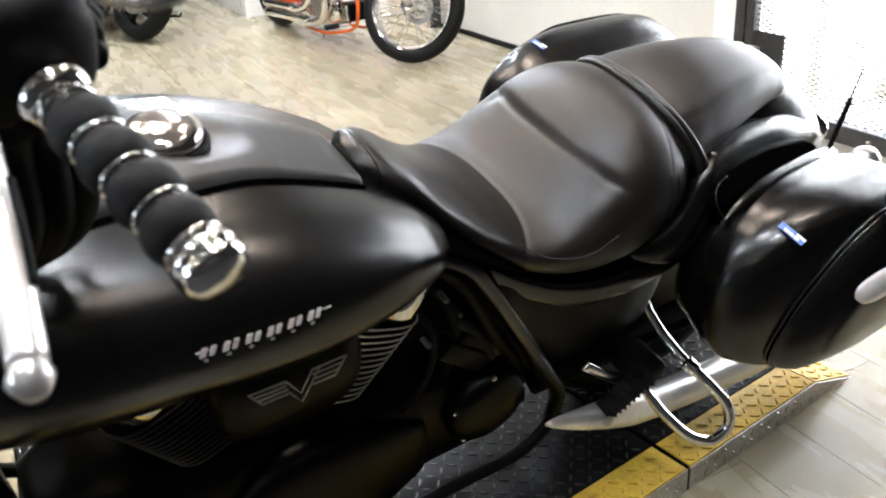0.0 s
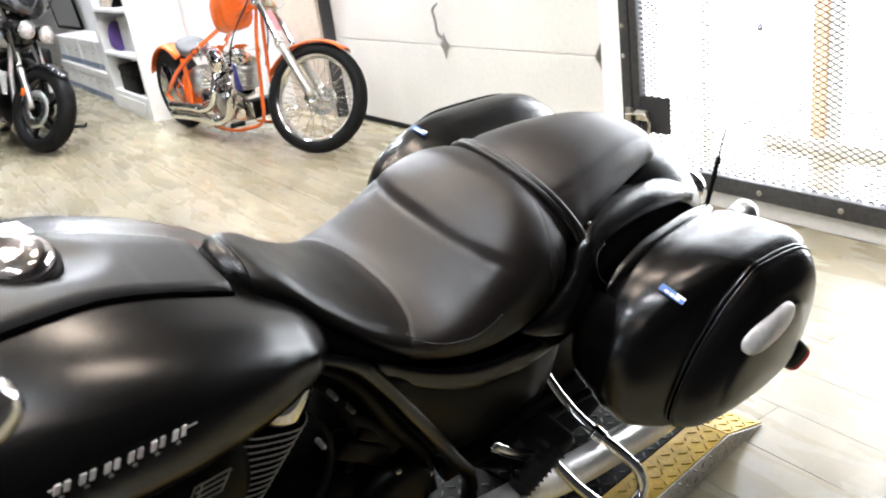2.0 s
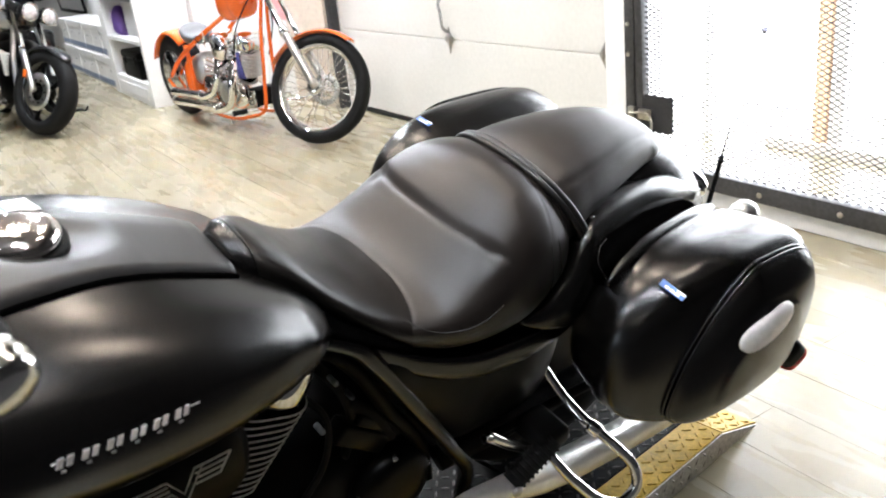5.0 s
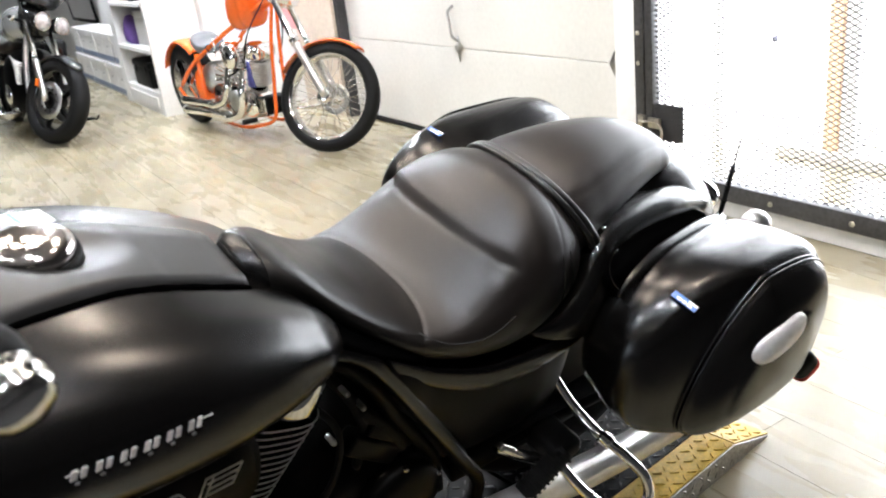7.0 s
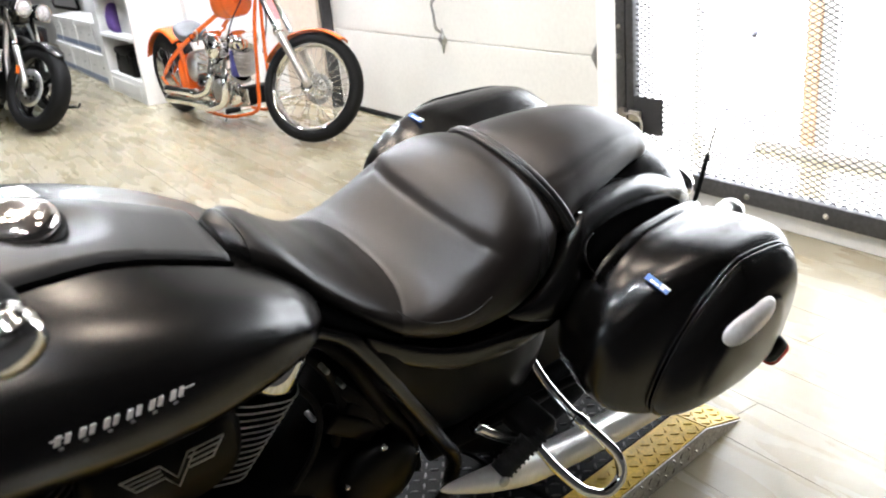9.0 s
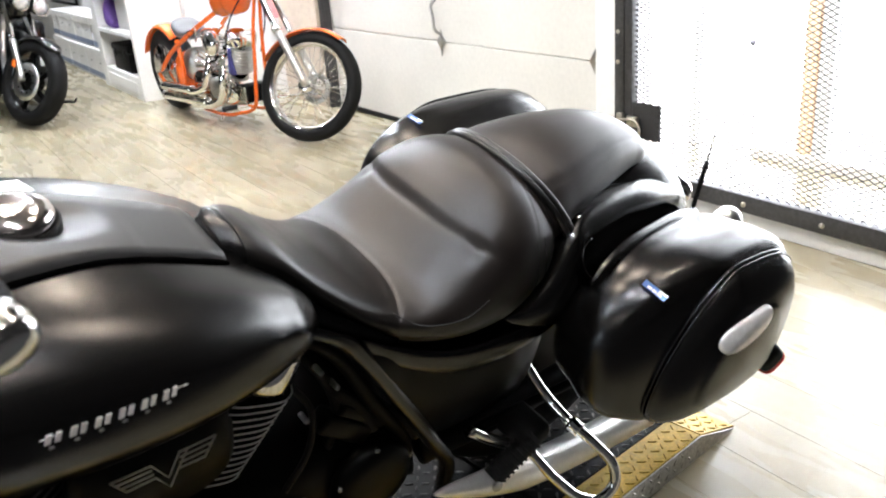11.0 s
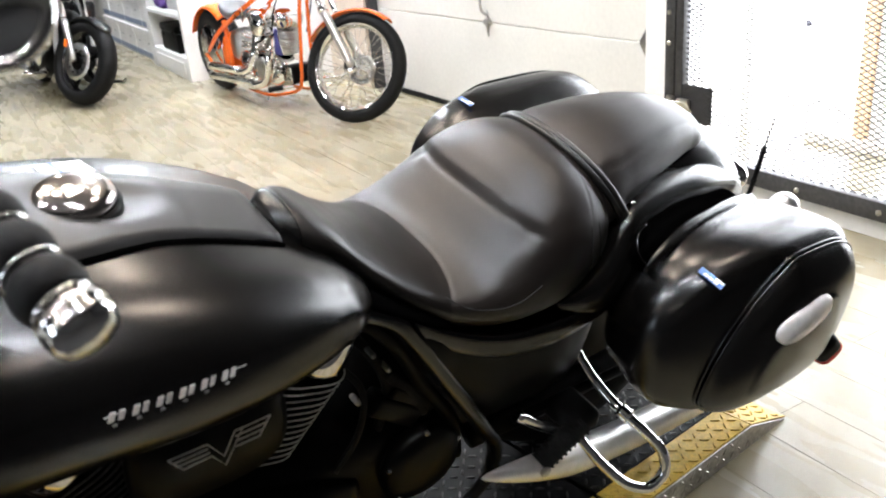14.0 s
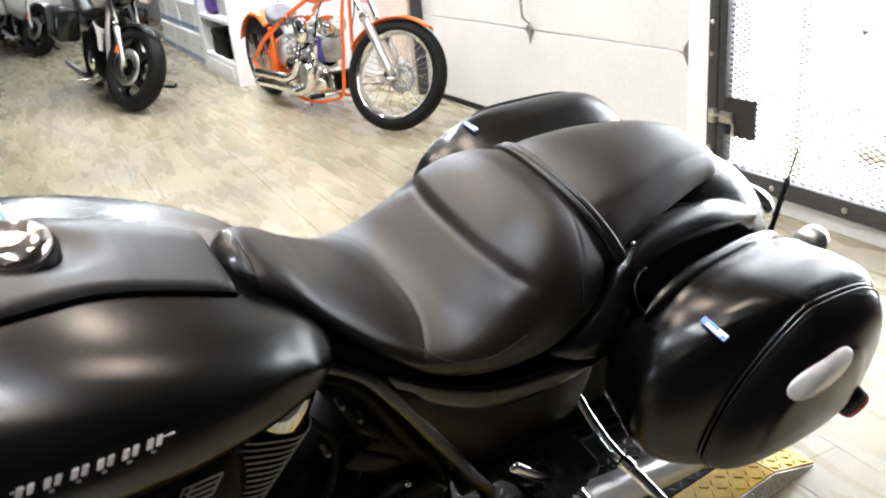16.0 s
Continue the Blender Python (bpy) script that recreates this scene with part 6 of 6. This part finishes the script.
    part("fuel_tank", body([(-0.5, 0, 0.08, 0.95, 0.9, 0.82, 2.3, 2.3), (-0.58, 0, 0.16, 1.02, 0.9, 0.78, 2.3, 2.3), (-0.8, 0, 0.19, 1.03, 0.88, 0.74, 2.3, 2.3), (-1.05, 0, 0.13, 0.9, 0.82, 0.74, 2.3, 2.3), (-1.15, 0, 0.08, 0.82, 0.78, 0.74, 2.3, 2.3)][::-1], 24, 36), tank_mat, c, "fuel tank")
    part("seat", body([(-1.95, 0, 0.08, 0.86, 0.82, 0.78, 2.5, 2.5), (-1.8, 0, 0.14, 0.88, 0.8, 0.72, 2.5, 2.5), (-1.5, 0, 0.17, 0.82, 0.74, 0.66, 2.5, 2.5), (-1.2, 0, 0.14, 0.75, 0.7, 0.64, 2.5, 2.5), (-1.08, 0, 0.08, 0.78, 0.74, 0.68, 2.5, 2.5)], 24, 32), LEATHER, c, "black leather seat")
    part("engine", body([(-1.15, 0, 0.1, 0.5, 0.35, 0.18, 3, 3), (-1.0, 0, 0.17, 0.62, 0.38, 0.14, 3, 3), (-0.6, 0, 0.18, 0.68, 0.4, 0.14, 3, 3), (-0.45, 0, 0.1, 0.6, 0.38, 0.2, 3, 3)], 20, 32), ENGINE, c, "black engine")
    part("engine_cover", lathe([(0.1, -0.17), (0.1, -0.2), (0.07, -0.215), (0, -0.22)], 32, "y", at=(-0.75, 0, 0.34)), CHROME, c)
    for k in range(9):
        part("fin", turned(block((-0.11, -0.17, 0), (0.11, 0.17, 0.006), 0.002), pose(-0.62, 0, 0.46 + 0.02 * k, 0, 15, 0)), FIN, c)
    rw = part("rear_wheel", lathe([(0.2, -0.06), (0.215, -0.055), (0.2, -0.03), (0.04, -0.04), (0.04, 0.04), (0.2, 0.03), (0.215, 0.055), (0.2, 0.06)], 40, "y", at=(-1.65, 0, 0.32)), BLACK, c, "black rear wheel")
    wheel(rw, -1.65, 0.32, 0.32, 0.21, 0.085)
    part("rear_fender", body([(-2.05, 0, 0.06, 0.5, 0.44, 0.38, 2.4, 2.4), (-1.9, 0, 0.11, 0.68, 0.58, 0.46, 2.4, 2.4), (-1.6, 0, 0.12, 0.74, 0.62, 0.5, 2.4, 2.4), (-1.3, 0, 0.1, 0.68, 0.6, 0.5, 2.4, 2.4)], 20, 30), SHINE, c)
    part("side_stand", tube([(-0.6, 0.14, 0.14), (-0.55, 0.24, 0.07), (-0.5, 0.33, 0.012)], 0.012, 10, 10), BLACK, c)
    return c


REFLECT = material("orange_lens", (0.8, 0.16, 0.02), 0.15)
SILVER = material("silver_paint", (0.5, 0.5, 0.5), 0.25, 0.7)
cruiser(pose(-7.13, 0.81, 0, 0, 0, 5) @ pose(0, 0, 0, -8, 0, 0), "black cruiser with twin headlamps and silver tank, parked", SILVER, SHINE, SHINE)
far_one = cruiser(pose(-12.1, 0.28, 0, 0, 0, 6) @ pose(0, 0, 0, -8, 0, 0), "white touring cruiser with chrome exhausts, parked further back", WHITE, WHITE, WHITE)
copy_thing(far_one, pose(-14.9, -0.1, 0, 0, 0, 6) @ pose(0, 0, 0, -8, 0, 0))
tab = thing("floor_pedal", pose(-7.95, 1.225, 0, 0, 0, 20), "small black foot lever lying on the floor", "lever")
part("arm", tube([(-0.07, 0, 0.012), (0.03, 0, 0.016), (0.07, 0, 0.05)], 0.008, 10, 8), BLACK, tab)
part("foot_pad", block((-0.13, -0.03, 0.0), (-0.06, 0.03, 0.02), 0.005), BLACK, tab)


# ---- shelves, boxes and clutter along the far wall ----
def shelf_unit():
    s = thing("shelf_unit", pose(-8.79, 1.70, 0), "white built-in shelf unit with open compartments", "shelf unit")
    w, d, h = 1.43, 0.445, 2.6
    part("side_panel", block((0, 0, 0), (0.17, d, h), 0.004), WHITE, s, smooth=False)
    part("side_panel", block((w - 0.05, 0, 0), (w, d, h), 0.004), WHITE, s, smooth=False)
    part("plinth", block((0.171, 0.004, 0), (w - 0.051, d, 0.195), 0.004), WHITE, s, smooth=False)
    part("plinth_moulding", block((0.26, -0.006, 0.05), (w - 0.16, 0.003, 0.15), 0.003), WHITE, s, smooth=False)
    part("back_panel", block((0.171, d - 0.02, 0.196), (w - 0.051, d, h), 0.002), WHITE, s, smooth=False)
    for z in (0.55, 0.94, 1.35, 1.75, 2.15):
        part("shelf", block((0.171, -0.012, z - 0.018), (w - 0.051, d - 0.021, z + 0.012), 0.003), WHITE, s, smooth=False)
    return s


shelf_unit()


def toolbox(m):
    t = thing("toolbox", m, "black plastic toolbox on the lowest shelf", "toolbox")
    part("base", block((0, 0, 0), (0.6, 0.3, 0.17), 0.015), BLACK, t)
    part("lid", block((-0.005, -0.005, 0.172), (0.605, 0.305, 0.24), 0.02), BLACK, t)
    part("handle", tube([(0.2, 0.15, 0.235), (0.22, 0.15, 0.27), (0.38, 0.15, 0.27), (0.4, 0.15, 0.235)], 0.01, 16), BLACK, t)
    for x in (0.12, 0.46):
        part("latch", block((x, -0.014, 0.13), (x + 0.05, -0.004, 0.2), 0.003), RUBBER, t)
    return t


toolbox(pose(-8.35, 1.73, 0.196))
p = thing("shopping_bag", pose(-8.45, 1.705, 0.563), "purple cloth bag leaning on a white box", "bag")
part("sack", turned(body([(0, 0, 0.06, 0.25, 0.1, 0.0, 2.2, 3), (0.06, 0, 0.08, 0.26, 0.1, 0.0, 2.2, 3), (0.14, 0, 0.08, 0.17, 0.07, 0.0, 2.2, 3), (0.24, 0, 0.06, 0.05, 0.03, 0.0, 2.2, 3)], 14, 24), pose(0, 0.1, 0)), PURPLE, p)
p = thing("storage_box", pose(-8.2, 1.8, 0.563), "plain white box on the shelf", "box")
part("box_body", block((0, 0, 0), (0.36, 0.28, 0.25), 0.006), CARTON, p, smooth=False)
part("box_lid", block((-0.006, -0.006, 0.251), (0.366, 0.286, 0.3), 0.006), CARTON, p, smooth=False)
p = thing("storage_box", pose(-8.45, 1.75, 0.953), "brown cardboard box on the upper shelf", "box")
part("box_body", block((0, 0, 0), (0.3, 0.25, 0.22), 0.006), BEIGE, p, smooth=False)
p = thing("figurine", pose(-8.02, 1.8, 0.953), "small dark ornament on the upper shelf", "ornament")
part("figure", lathe([(0.05, 0), (0.055, 0.02), (0.03, 0.06), (0.045, 0.12), (0.02, 0.16), (0, 0.17)], 20), BLACK, p)


def file_box(m, label="white archive box with a blue-grey printed band"):
    b = thing("archive_box", m, label, "storage box", "archive boxes by the wall")
    part("box_body", block((0, 0, 0), (0.42, 0.33, 0.235), 0.005), CARTON, b, smooth=False)
    part("box_lid", block((-0.008, -0.008, 0.236), (0.428, 0.338, 0.305), 0.006), CARTON, b, smooth=False)
    part("printed_band", block((-0.002, -0.0035, 0.02), (0.422, -0.0002, 0.075), 0.001), STRIPE, b, smooth=False)
    part("printed_band", block((0.4203, 0.002, 0.02), (0.4235, 0.328, 0.075), 0.001), STRIPE, b, smooth=False)
    part("hand_hole", block((0.19, -0.0045, 0.165), (0.235, -0.0002, 0.175), 0.001), BLACK, b, smooth=False)
    return b


fb = file_box(pose(-9.28, 1.74, 0))
for k in range(6):
    for z in (0, 1):
        if k or z:
            copy_thing(fb, pose(-9.28 - 0.45 * k + 0.02 * ((k + z) % 2), 1.74 + 0.02 * z, 0.306 * z))
# framed mirror leaning over the boxes
mr = thing("wall_mirror", pose(-13.27, 2.08, 0.6, 5, 0, 0), "black-framed mirror hung above the archive boxes", "mirror")
part("frame", block((0, 0, 0), (1.75, 0.03, 0.04), 0.005), BLACK, mr)
part("frame", block((0, 0, 0.9), (1.75, 0.03, 0.94), 0.005), BLACK, mr)
part("frame", block((0, 0, 0.041), (0.04, 0.03, 0.899), 0.005), BLACK, mr)
part("frame", block((1.71, 0, 0.041), (1.75, 0.03, 0.899), 0.005), BLACK, mr)
part("glass", block((0.041, 0.008, 0.041), (1.709, 0.02, 0.899), 0), MIRROR, mr, smooth=False)
# coloured notice on the wall behind the chopper
pn = thing("notice", pose(-6.75, WALL - 0.004, 0.62), "pale pink paper notice on the wall", "poster")
part("sheet", block((-0.15, -0.001, 0), (0.2, 0.001, 0.4), 0), PINK, pn, smooth=False)

# ---- floor boards ----
def boards():
    meshes = []
    for length in (1.22,):
        bm = block((0.0003, 0.0003, -0.0045), (length - 0.0003, 0.1797, 0), 0.0004, None, 1)
        me = bpy.data.meshes.new("floor_board")
        bmesh.ops.recalc_face_normals(bm, faces=bm.faces)
        bm.to_mesh(me)
        bm.free()
        me.materials.append(PLANK)
        meshes.append(me)
    for j in range(22):
        y = -1.25 + 0.18 * j
        for i in range(11):
            x = -12.8 + 1.22 * i + (0.37 * j) % 1.22
            if x > -0.55:
                continue
            ob = new("floor_board", meshes[0])
            ob.location = (x, y, 0)
            ob.parent = floor


boards()
